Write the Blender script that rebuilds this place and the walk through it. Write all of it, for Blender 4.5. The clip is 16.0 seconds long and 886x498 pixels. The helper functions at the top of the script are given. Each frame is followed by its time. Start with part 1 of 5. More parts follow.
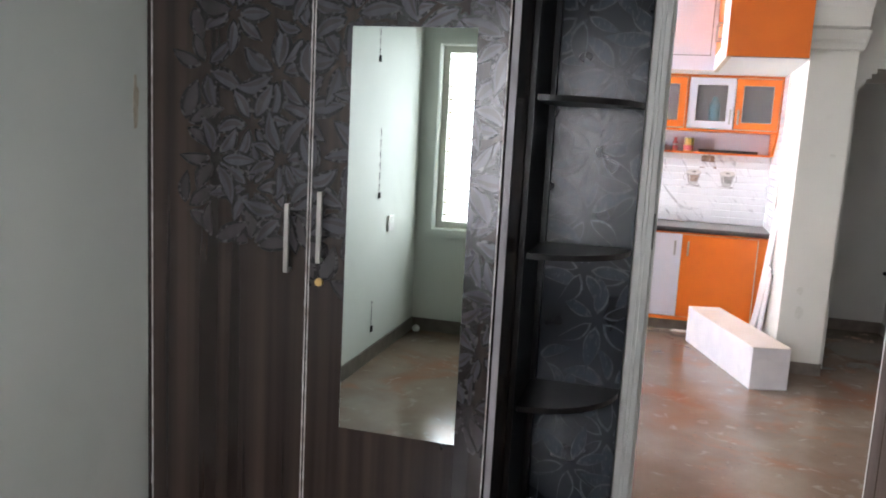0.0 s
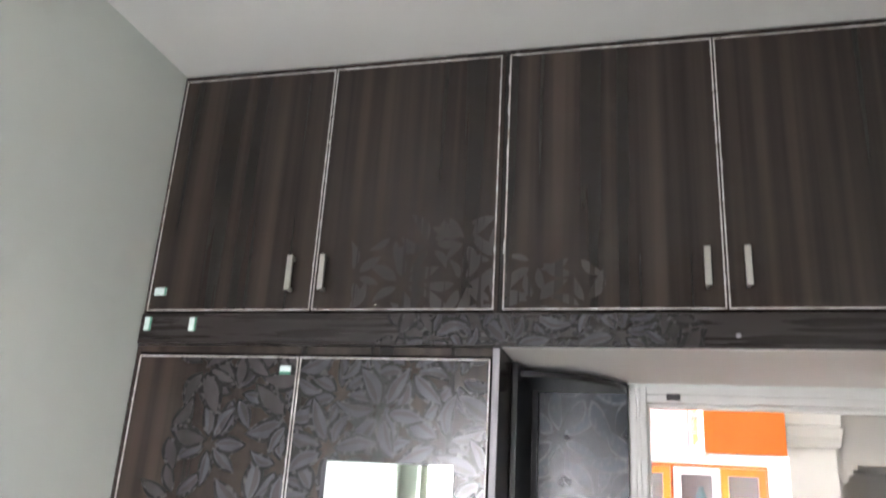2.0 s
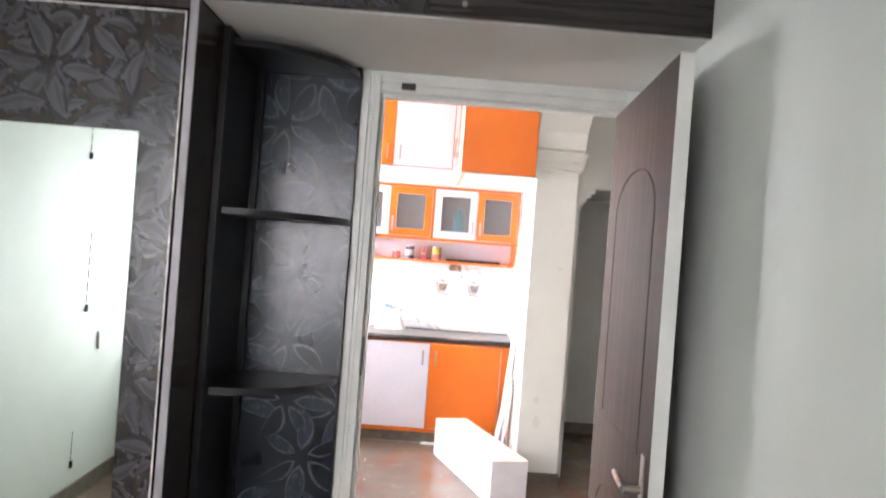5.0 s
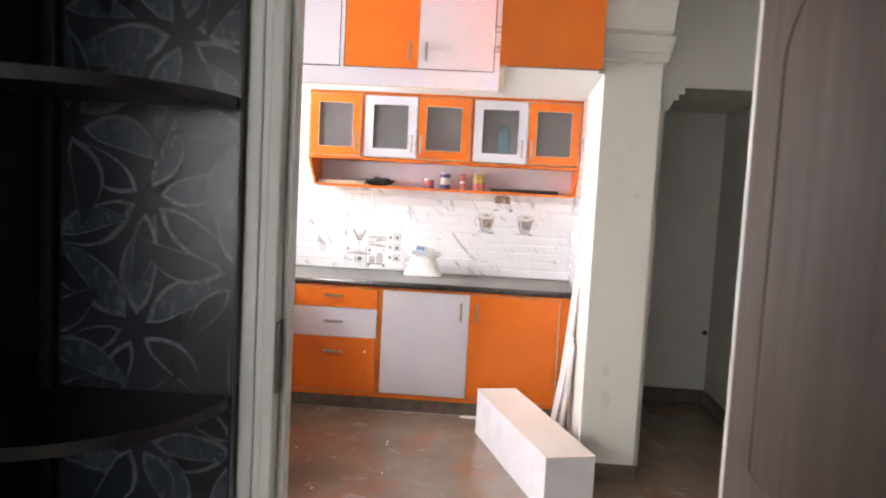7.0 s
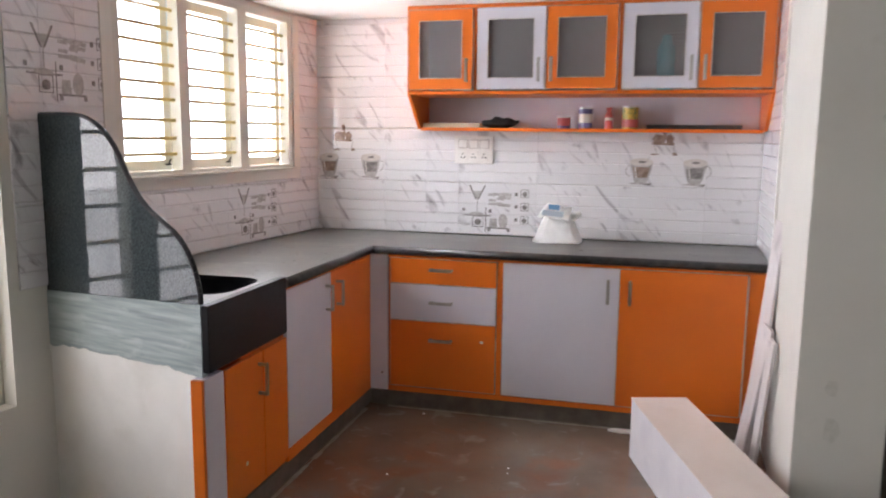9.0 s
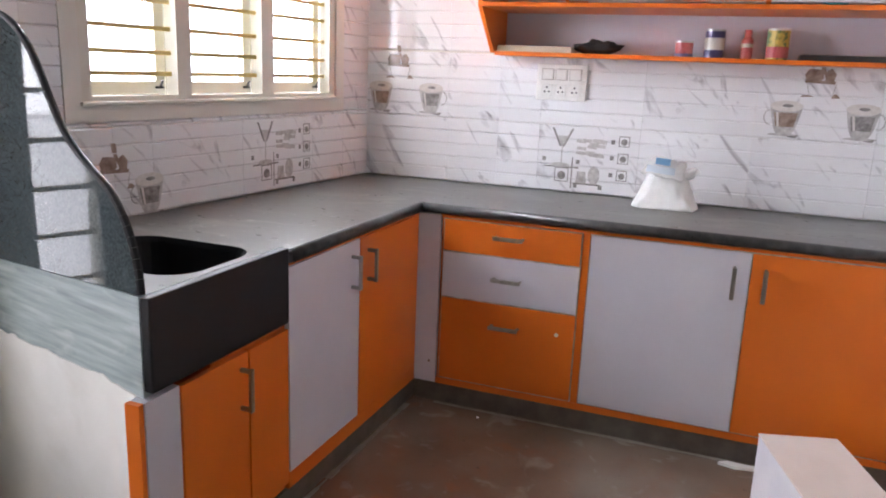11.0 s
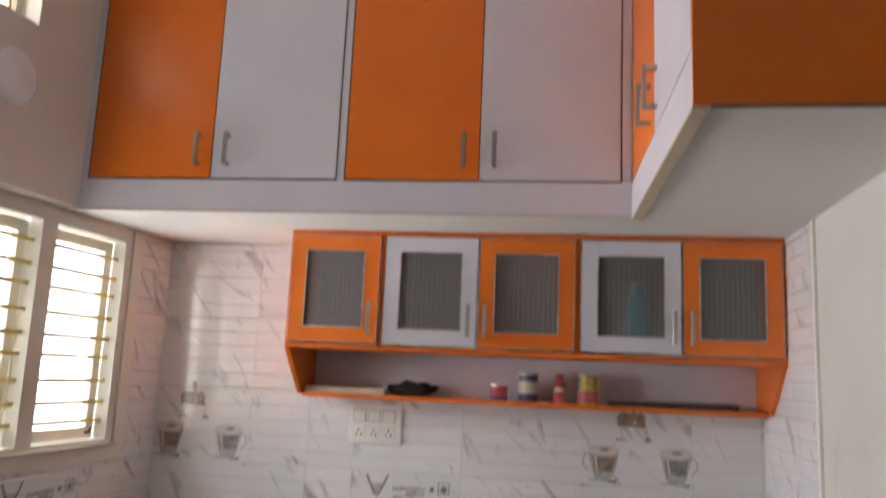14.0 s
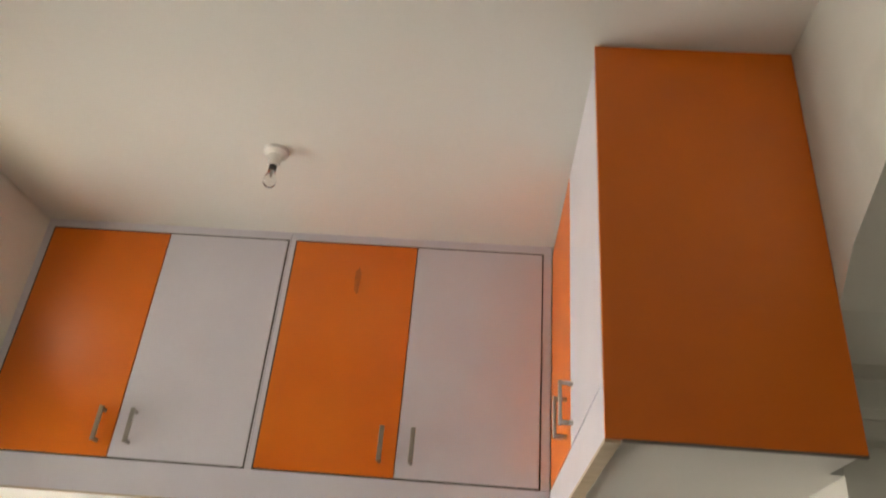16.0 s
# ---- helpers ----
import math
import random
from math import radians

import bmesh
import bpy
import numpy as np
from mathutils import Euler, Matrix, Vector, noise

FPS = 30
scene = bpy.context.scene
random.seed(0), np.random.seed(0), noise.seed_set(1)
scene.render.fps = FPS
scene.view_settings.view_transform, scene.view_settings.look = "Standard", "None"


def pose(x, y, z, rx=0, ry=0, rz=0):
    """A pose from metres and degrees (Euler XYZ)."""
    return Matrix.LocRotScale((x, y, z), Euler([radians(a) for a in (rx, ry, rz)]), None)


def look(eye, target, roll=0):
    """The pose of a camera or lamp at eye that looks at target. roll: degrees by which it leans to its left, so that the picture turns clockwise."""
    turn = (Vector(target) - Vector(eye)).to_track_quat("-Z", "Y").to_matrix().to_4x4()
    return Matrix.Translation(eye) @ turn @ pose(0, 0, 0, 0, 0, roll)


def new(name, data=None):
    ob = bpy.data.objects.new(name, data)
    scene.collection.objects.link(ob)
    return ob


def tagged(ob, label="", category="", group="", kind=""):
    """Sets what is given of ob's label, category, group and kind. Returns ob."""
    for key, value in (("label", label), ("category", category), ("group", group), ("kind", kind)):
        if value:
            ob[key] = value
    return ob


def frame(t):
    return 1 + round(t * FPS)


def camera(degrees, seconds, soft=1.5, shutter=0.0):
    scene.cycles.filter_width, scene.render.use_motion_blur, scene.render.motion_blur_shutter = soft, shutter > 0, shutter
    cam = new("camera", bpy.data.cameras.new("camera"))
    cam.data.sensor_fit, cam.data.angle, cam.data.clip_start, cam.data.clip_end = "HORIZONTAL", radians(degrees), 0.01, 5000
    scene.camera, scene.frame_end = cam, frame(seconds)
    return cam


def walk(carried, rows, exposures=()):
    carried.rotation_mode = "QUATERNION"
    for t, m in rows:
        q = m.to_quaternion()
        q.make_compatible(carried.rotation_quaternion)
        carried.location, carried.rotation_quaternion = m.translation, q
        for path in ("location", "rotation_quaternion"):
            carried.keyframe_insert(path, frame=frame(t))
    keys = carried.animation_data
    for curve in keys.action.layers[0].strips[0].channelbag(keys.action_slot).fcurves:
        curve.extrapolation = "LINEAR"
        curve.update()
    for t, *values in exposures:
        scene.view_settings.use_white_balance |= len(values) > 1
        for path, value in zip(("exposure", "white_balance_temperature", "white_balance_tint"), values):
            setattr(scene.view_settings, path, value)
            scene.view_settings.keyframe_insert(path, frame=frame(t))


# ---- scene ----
cam = camera(60.3, 16.0, soft=1.9, shutter=0.5)

PATH = [
    (0, (0.292, 1.989, 1.543), (-0.208, 3.903, 1.252), 3.1),
    (0.5, (0.28, 1.998, 1.561), (-0.211, 3.927, 1.368), 2.2),
    (1, (0.282, 2.005, 1.655), (-0.244, 3.928, 1.818), 2.6),
    (1.5, (0.285, 2.002, 1.73), (-0.222, 3.892, 2.141), 3.0),
    (2, (0.297, 1.999, 1.782), (-0.188, 3.836, 2.406), 3.4),
    (2.5, (0.321, 1.984, 1.807), (-0.11, 3.814, 2.491), 3.9),
    (3, (0.382, 1.989, 1.782), (0.235, 3.878, 2.422), 3.7),
    (3.5, (0.425, 1.998, 1.779), (0.462, 3.903, 2.387), 4.4),
    (4, (0.428, 2.039, 1.729), (0.482, 3.989, 2.17), 5.2),
    (4.5, (0.473, 2.123, 1.66), (0.531, 4.116, 1.822), 4.8),
    (7, (0.725, 3.635, 1.568), (0.608, 5.624, 1.399), 3.0),
    (7.5, (0.708, 4.006, 1.523), (0.547, 5.99, 1.322), 2.7),
    (8, (0.699, 4.329, 1.471), (0.516, 6.308, 1.246), 1.8),
    (8.5, (0.709, 4.606, 1.496), (0.417, 6.569, 1.247), 0.9),
    (9, (0.718, 4.873, 1.477), (0.217, 6.787, 1.187), 0.6),
    (11.5, (0.473, 5.924, 1.444), (-0.215, 7.737, 0.953), 2.2),
    (12, (0.439, 6.004, 1.459), (-0.019, 7.885, 0.957), 1.8),
    (12.5, (0.444, 6.052, 1.485), (0.077, 7.955, 0.993), 0.9),
    (13, (0.431, 6.069, 1.572), (0.105, 8.027, 1.328), 0.8),
    (13.5, (0.451, 6.08, 1.589), (0.137, 8.055, 1.635), 1.4),
    (14, (0.448, 6.068, 1.627), (0.177, 8.023, 1.953), 2.5),
    (14.5, (0.461, 6.062, 1.683), (0.219, 7.971, 2.23), 3.9),
    (15, (0.466, 6.059, 1.703), (0.287, 7.917, 2.422), 4.6),
    (15.5, (0.462, 6.046, 1.728), (0.325, 7.853, 2.573), 5.1),
    (16, (0.469, 6.046, 1.738), (0.358, 7.788, 2.714), 5.1),
]
# the clip's camera opens up on the dark wardrobe and closes again in the kitchen
EXPOSURES = [(0.0, 0.55, 6200, 18), (0.5, 0.70, 6200, 18), (1.0, 0.90, 6200, 18), (1.5, 1.22, 6200, 18), (2.0, 1.8, 6350, 20), (3.0, 2.42, 6350, 21), (3.5, 2.32, 6300, 22), (4.5, 1.62, 6350, 20), (6.8, 0.55, 6600, 17),
             (7.5, 0.34, 6700, 17), (8.0, 0.14, 6600, 17), (8.5, -0.07, 6500, 17), (9.2, -0.42, 6300, 18), (11.5, -0.20, 6100, 18), (12.5, -0.17, 6150, 18), (13.2, -0.64, 6200, 17), (14.0, -1.14, 6700, 16),
             (14.5, -1.22, 7150, 14), (15.0, -1.14, 7600, 13), (16.0, -0.98, 7650, 10)]
walk(cam, [(t, look(eye, target, roll)) for t, eye, target, roll in PATH], EXPOSURES)

# ---------------------------------------------------------------- light
world = bpy.data.worlds.new("sky")
scene.world = world
world.use_nodes = True
wn = world.node_tree.nodes
sky = wn.new("ShaderNodeTexSky")
sky.sky_type, sky.sun_disc = "NISHITA", False
sky.sun_elevation, sky.sun_rotation = radians(48), radians(250)
wn["Background"].inputs["Strength"].default_value = 0.12
world.node_tree.links.new(sky.outputs[0], wn["Background"].inputs["Color"])


def area(name, m, w, h, watts, colour):
    data = bpy.data.lights.new(name, "AREA")
    data.shape, data.size, data.size_y, data.energy, data.color = "RECTANGLE", w, h, watts, colour
    ob = new(name, data)
    ob.matrix_world = m
    return ob


sun = new("sun", bpy.data.lights.new("sun", "SUN"))
sun.data.energy, sun.data.angle, sun.data.color = 2.0, radians(12), (1.0, 0.95, 0.88)
sun.matrix_world = look((0, 0, 0), (0.55, -0.55, -1.0))

# the skewed kitchen wall: x runs along it from the back corner, y into the room
LW = Matrix(((-0.0995, 0.995, 0, -1.316), (-0.995, -0.0995, 0, 9.44), (0, 0, 1, 0), (0, 0, 0, 1)))
area("window_daylight", LW @ look((1.02, -0.092, 1.7175), (1.02, 1, 1.7175)), 1.38, 0.86, 148, (0.955, 0.98, 1.0))
area("vent_daylight", LW @ look((1.375, -0.238, 2.9375), (1.375, 1, 2.9375)), 0.645, 0.30, 13, (1.0, 0.98, 0.98))
area("bedroom_daylight", look((-0.605, 0.80, 1.525), (-0.605, 3, 1.525)), 1.35, 1.33, 22, (0.93, 0.985, 1.0))
area("living_daylight", LW @ look((3.0, -0.238, 1.25), (3.0, 1, 1.25)), 1.4, 1.6, 35, (1.0, 0.98, 0.98))

# ---------------------------------------------------------------- materials


def material(name, base, rough=0.5, metal=0.0, second=None, scale=6.0, amount=0.5, stretch=(1, 1, 1), bump=0.0, bump_scale=60.0, detail=5.0, coat=0.0, vary=0.0, spread=1.0):
    """A principled surface with a coarse tone change, fine grain in the gloss and a bump."""
    m = bpy.data.materials.new(name)
    m.use_nodes = True
    n, l = m.node_tree.nodes, m.node_tree.links
    b = n["Principled BSDF"]
    b.inputs["Roughness"].default_value, b.inputs["Metallic"].default_value = rough, metal
    b.inputs["Coat Weight"].default_value = coat
    tc = n.new("ShaderNodeTexCoord")
    mp = n.new("ShaderNodeMapping")
    mp.inputs["Scale"].default_value = stretch
    l.new(tc.outputs["Object"], mp.inputs["Vector"])
    nz = n.new("ShaderNodeTexNoise")
    nz.inputs["Scale"].default_value, nz.inputs["Detail"].default_value = scale, detail
    l.new(mp.outputs[0], nz.inputs["Vector"])
    ramp = n.new("ShaderNodeValToRGB")
    ramp.color_ramp.elements[0].position, ramp.color_ramp.elements[1].position = 0.5 - 0.25 * amount - 0.05, 0.5 + 0.25 * amount + 0.05
    ramp.color_ramp.elements[0].color = (*base, 1)
    ramp.color_ramp.elements[1].color = (*(second or [min(1, c * 1.12) for c in base]), 1)
    l.new(nz.outputs[0], ramp.inputs[0])
    out = ramp.outputs[0]
    if vary:
        info = n.new("ShaderNodeObjectInfo")
        mr = n.new("ShaderNodeMapRange")
        mr.inputs["To Min"].default_value, mr.inputs["To Max"].default_value = 1 - vary, 1 + vary
        l.new(info.outputs["Random"], mr.inputs[0])
        hs = n.new("ShaderNodeHueSaturation")
        l.new(mr.outputs[0], hs.inputs["Value"])
        l.new(out, hs.inputs["Color"])
        out = hs.outputs[0]
    l.new(out, b.inputs["Base Color"])
    fine = n.new("ShaderNodeTexNoise")
    fine.inputs["Scale"].default_value, fine.inputs["Detail"].default_value = bump_scale, 6
    l.new(mp.outputs[0], fine.inputs["Vector"])
    rr = n.new("ShaderNodeMapRange")
    rr.inputs["To Min"].default_value, rr.inputs["To Max"].default_value = max(0.015, rough - 0.08 * spread), min(1, rough + 0.1 * spread)
    l.new(fine.outputs[0], rr.inputs[0])
    l.new(rr.outputs[0], b.inputs["Roughness"])
    if bump:
        bp = n.new("ShaderNodeBump")
        bp.inputs["Strength"].default_value, bp.inputs["Distance"].default_value = bump, 0.004
        l.new(fine.outputs[0], bp.inputs["Height"])
        l.new(bp.outputs[0], b.inputs["Normal"])
    return m


def blotch(m, scale, lo, hi, colour, k, stretch=(1, 1, 1), distortion=0.6):
    """Patches of another tone over a material: dust, scuffs and stains with a shape of their own."""
    n, l = m.node_tree.nodes, m.node_tree.links
    b = n["Principled BSDF"]
    tc, mp, nz, mr, mix = (n.new("ShaderNode" + kind) for kind in ("TexCoord", "Mapping", "TexNoise", "MapRange", "Mix"))
    mp.inputs["Scale"].default_value = stretch
    nz.inputs["Scale"].default_value, nz.inputs["Detail"].default_value, nz.inputs["Distortion"].default_value = scale, 7, distortion
    mr.inputs["From Min"].default_value, mr.inputs["From Max"].default_value, mr.inputs["To Max"].default_value = lo, hi, k
    mix.data_type = "RGBA"
    l.new(tc.outputs["Object"], mp.inputs["Vector"])
    l.new(mp.outputs[0], nz.inputs["Vector"])
    l.new(nz.outputs[0], mr.inputs[0])
    l.new(mr.outputs[0], mix.inputs["Factor"])
    l.new(b.inputs["Base Color"].links[0].from_socket, mix.inputs["A"])
    mix.inputs["B"].default_value = (*colour, 1)
    l.new(mix.outputs["Result"], b.inputs["Base Color"])


M_WALL = material("wall_paint", (0.60, 0.63, 0.58), 0.62, second=(0.66, 0.68, 0.63), scale=1.6, bump=0.12, bump_scale=25)
M_KWALL = material("kitchen_paint", (0.70, 0.68, 0.62), 0.6, second=(0.76, 0.74, 0.68), scale=1.4, bump=0.12, bump_scale=25)
M_GREY = material("column_paint", (0.61, 0.60, 0.55), 0.62, second=(0.67, 0.66, 0.61), scale=1.6, bump=0.12, bump_scale=25)
# The column's grey taken darker, so the passage's dimness sits in the colour.
M_PASSAGE_DIM = material("dimmed_passage_plaster", (0.50, 0.49, 0.455), 0.62, second=(0.56, 0.55, 0.515), scale=1.6, bump=0.12, bump_scale=25)
M_CEIL = material("ceiling_paint", (0.72, 0.72, 0.68), 0.7, second=(0.77, 0.76, 0.72), scale=1.2, bump=0.06, bump_scale=20)
M_SKIRT = material("skirting_stone", (0.095, 0.078, 0.064), 0.35, second=(0.155, 0.127, 0.106), scale=14, bump=0.05)
M_CREAM = material("cream_paint", (0.62, 0.60, 0.52), 0.42, second=(0.70, 0.68, 0.60), scale=5, bump=0.08, bump_scale=30)
M_FRAME = material("grey_white_frame_paint", (0.60, 0.595, 0.56), 0.42, second=(0.68, 0.675, 0.64), scale=5, bump=0.08, bump_scale=30)
M_WHITE = material("white_paint", (0.74, 0.73, 0.70), 0.4, second=(0.80, 0.79, 0.76), scale=5, bump=0.05)
M_ORANGE = material("orange_laminate", (0.70, 0.146, 0.007), 0.36, second=(0.76, 0.170, 0.010), scale=3, bump=0.04, bump_scale=220)
M_LILAC = material("pale_laminate", (0.66, 0.64, 0.71), 0.38, second=(0.71, 0.69, 0.75), scale=3, bump=0.04, bump_scale=220)
M_BAND = material("edge_band", (0.30, 0.25, 0.22), 0.5, second=(0.60, 0.57, 0.54), scale=24, amount=0.5)
M_GAP = material("door_gap", (0.05, 0.045, 0.04), 0.8)
M_STEEL = material("brushed_steel", (0.33, 0.315, 0.29), 0.30, 1.0, second=(0.46, 0.44, 0.41), scale=40, stretch=(1, 1, 0.1))
M_SATIN = material("satin_handle", (0.40, 0.38, 0.34), 0.4, 0.8, second=(0.48, 0.46, 0.42), scale=40, stretch=(1, 1, 0.1))
M_BRASS = material("brass", (0.60, 0.42, 0.16), 0.3, 1.0)
M_GRILLE = material("gold_grille_paint", (0.55, 0.40, 0.12), 0.42, second=(0.62, 0.47, 0.17), scale=20)
M_GRANITE = material("black_granite", (0.024, 0.033, 0.037), 0.045, second=(0.062, 0.078, 0.084), scale=140, amount=0.5, detail=2, spread=0.1, bump=0)
M_GRANITE.node_tree.nodes["Principled BSDF"].inputs["Specular IOR Level"].default_value = 0.34
M_COUNTER = material("dusty_granite_top", (0.066, 0.064, 0.056), 0.28, second=(0.102, 0.098, 0.086), scale=3.4, amount=0.7, stretch=(0.5, 1, 1), bump_scale=40, detail=6, spread=0.25)
M_RAWSLAB = material("raw_stone_edge", (0.17, 0.22, 0.228), 0.5, second=(0.43, 0.50, 0.50), scale=7, amount=0.8, stretch=(0.6, 0.6, 8), bump=0.25, bump_scale=40)
M_PLASTER = material("cement_plaster", (0.79, 0.78, 0.75), 0.75, second=(0.84, 0.83, 0.80), scale=7, bump=0.25, bump_scale=40)
M_MORTAR = material("dusty_mortar", (0.19, 0.165, 0.135), 0.8, second=(0.27, 0.24, 0.20), scale=18, bump=0.2)
M_SINK = material("black_sink", (0.0085, 0.0085, 0.0105), 0.36, bump=0.03)
M_SINK.node_tree.nodes["Principled BSDF"].inputs["Specular IOR Level"].default_value = 0.3
M_NOSE = material("worn_granite_edge", (0.016, 0.017, 0.018), 0.3, second=(0.05, 0.05, 0.048), scale=28, amount=0.5, bump=0.12, bump_scale=45)
M_BAG = material("white_plastic_sack", (0.74, 0.74, 0.72), 0.35, second=(0.82, 0.82, 0.80), scale=20, bump=0.7, bump_scale=16)
M_BLUE = material("blue_print", (0.17, 0.33, 0.52), 0.4)
M_PALEBLUE = material("pale_blue_print", (0.55, 0.62, 0.68), 0.4)
M_BLACK = material("black_plastic", (0.015, 0.015, 0.016), 0.4, second=(0.03, 0.03, 0.03), scale=30)
M_CLOTH = material("dark_cloth", (0.022, 0.021, 0.02), 0.9, bump=0.4, bump_scale=90)
M_BOARD = material("raw_plywood", (0.52, 0.42, 0.30), 0.6, second=(0.62, 0.52, 0.39), scale=6, stretch=(1, 8, 8), bump=0.1)
M_PLANK = material("painted_plank", (0.60, 0.56, 0.55), 0.6, second=(0.72, 0.68, 0.68), scale=5, amount=0.8, stretch=(3, 3, 0.8), bump=0.1)
M_BOXTOP = material("beige_ply_face", (0.62, 0.53, 0.47), 0.55, second=(0.68, 0.59, 0.54), scale=2.5, stretch=(2, 1, 1), bump=0.08)
M_BOXSIDE = material("pale_ply_side", (0.66, 0.64, 0.68), 0.5, second=(0.74, 0.72, 0.74), scale=6, bump=0.05)
M_RED = material("red_label", (0.36, 0.04, 0.045), 0.35, second=(0.5, 0.12, 0.10), scale=25)
M_YELLOW = material("yellow_label", (0.50, 0.36, 0.05), 0.35, second=(0.10, 0.16, 0.04), scale=38, amount=0.1)
M_INDIGO = material("indigo_label", (0.07, 0.06, 0.16), 0.35)
M_TIN = material("tin", (0.55, 0.54, 0.52), 0.3, 1.0)
M_TIN2 = material("dull_steel", (0.16, 0.15, 0.14), 0.5, 0.6)
M_CYAN = material("cyan_plastic", (0.04, 0.50, 0.62), 0.4)
M_SWITCH = material("switch_plastic", (0.80, 0.79, 0.76), 0.25)
M_DISC = material("white_cover_plastic", (0.84, 0.86, 0.88), 0.2)
M_DARK = material("dark_hole", (0.01, 0.01, 0.01), 0.9)
M_GREENINK = material("green_print", (0.03, 0.22, 0.13), 0.5)
M_PAPER = material("mint_sticker", (0.62, 0.72, 0.68), 0.6)
M_DOOR = material("brown_door_skin", (0.056, 0.040, 0.032), 0.6, second=(0.078, 0.057, 0.047), scale=5, stretch=(6, 6, 0.4), bump=0.1, bump_scale=60)
M_DOOR.node_tree.nodes["Principled BSDF"].inputs["Specular IOR Level"].default_value = 0.12
STREAK = (4, 4, 0.12)
M_LEAF = material("floral_print", (0.034, 0.032, 0.036), 0.21, second=(0.080, 0.078, 0.088), scale=3.2, amount=0.9, stretch=STREAK, detail=2, bump_scale=9)
M_LEAFDIM = material("faint_floral_print", (0.027, 0.0225, 0.0225), 0.22, second=(0.057, 0.050, 0.050), scale=3.2, amount=0.9, stretch=STREAK, detail=2, bump_scale=9)
M_LEAFFAINT = material("ghost_floral_print", (0.0185, 0.0145, 0.0135), 0.27, second=(0.043, 0.034, 0.030), scale=3.2, amount=0.9, stretch=STREAK, detail=2, bump_scale=9)
M_LEAFBACK = material("shelf_floral_print", (0.016, 0.021, 0.028), 0.25, second=(0.032, 0.042, 0.055), scale=9, amount=0.7, detail=1, stretch=(1.5, 1.5, 0.5))
M_LEAFLINE = material("shelf_floral_line", (0.034, 0.037, 0.042), 0.27, second=(0.082, 0.092, 0.107), scale=7, amount=0.7, detail=1)
M_LEAFEDGE = material("floral_outline", (0.012, 0.0095, 0.0095), 0.25, second=(0.021, 0.017, 0.017), scale=6)
M_SLATE = material("slate_laminate", (0.0065, 0.0085, 0.012), 0.22, second=(0.012, 0.0155, 0.021), scale=5, detail=2, spread=0.5)
M_SHELF = material("dark_shelf_laminate", (0.006, 0.0052, 0.0052), 0.32, second=(0.011, 0.0092, 0.009), scale=9, spread=0.5)
for glossy in (M_LEAF, M_LEAFDIM, M_LEAFEDGE):
    glossy.node_tree.nodes["Principled BSDF"].inputs["Specular IOR Level"].default_value = 0.62
for dull in (M_SHELF, M_SLATE, M_LEAFBACK, M_LEAFLINE):
    dull.node_tree.nodes["Principled BSDF"].inputs["Specular IOR Level"].default_value = 0.36
M_BROWNINK = material("coffee_print", (0.20, 0.135, 0.10), 0.18, second=(0.40, 0.31, 0.26), scale=30, amount=0.6)
M_FOAMINK = material("foam_print", (0.60, 0.56, 0.52), 0.15, second=(0.72, 0.69, 0.66), scale=60, amount=0.6)
M_GREYINK = material("grey_print", (0.15, 0.14, 0.135), 0.18, second=(0.36, 0.34, 0.33), scale=50, amount=0.6)
M_PALEINK = material("pale_print", (0.36, 0.34, 0.33), 0.18, second=(0.58, 0.56, 0.55), scale=50, amount=0.6)


def wood_laminate():
    """Dark laminate with long upright streaks."""
    m = material("dark_streaked_laminate", (0.0128, 0.0083, 0.0070), 0.23, second=(0.044, 0.0305, 0.0245), scale=3.2, amount=0.6, stretch=(5.2, 5.2, 0.09), bump_scale=9, detail=2.8, spread=0.5)
    return m


M_WOOD = wood_laminate()
M_FILLER = material("pale_filler", (0.46, 0.43, 0.42), 0.6, second=(0.62, 0.59, 0.57), scale=40)
M_LIP = material("worn_edge_lipping", (0.17, 0.155, 0.165), 0.45, second=(0.34, 0.32, 0.335), scale=18, amount=0.7, stretch=(1, 1, 0.3))
M_WOODH = material("dark_level_laminate", (0.0145, 0.0105, 0.0095), 0.27, second=(0.030, 0.023, 0.021), scale=3.2, amount=1.0, stretch=(0.2, 5, 6), bump_scale=9, detail=2, spread=0.5)


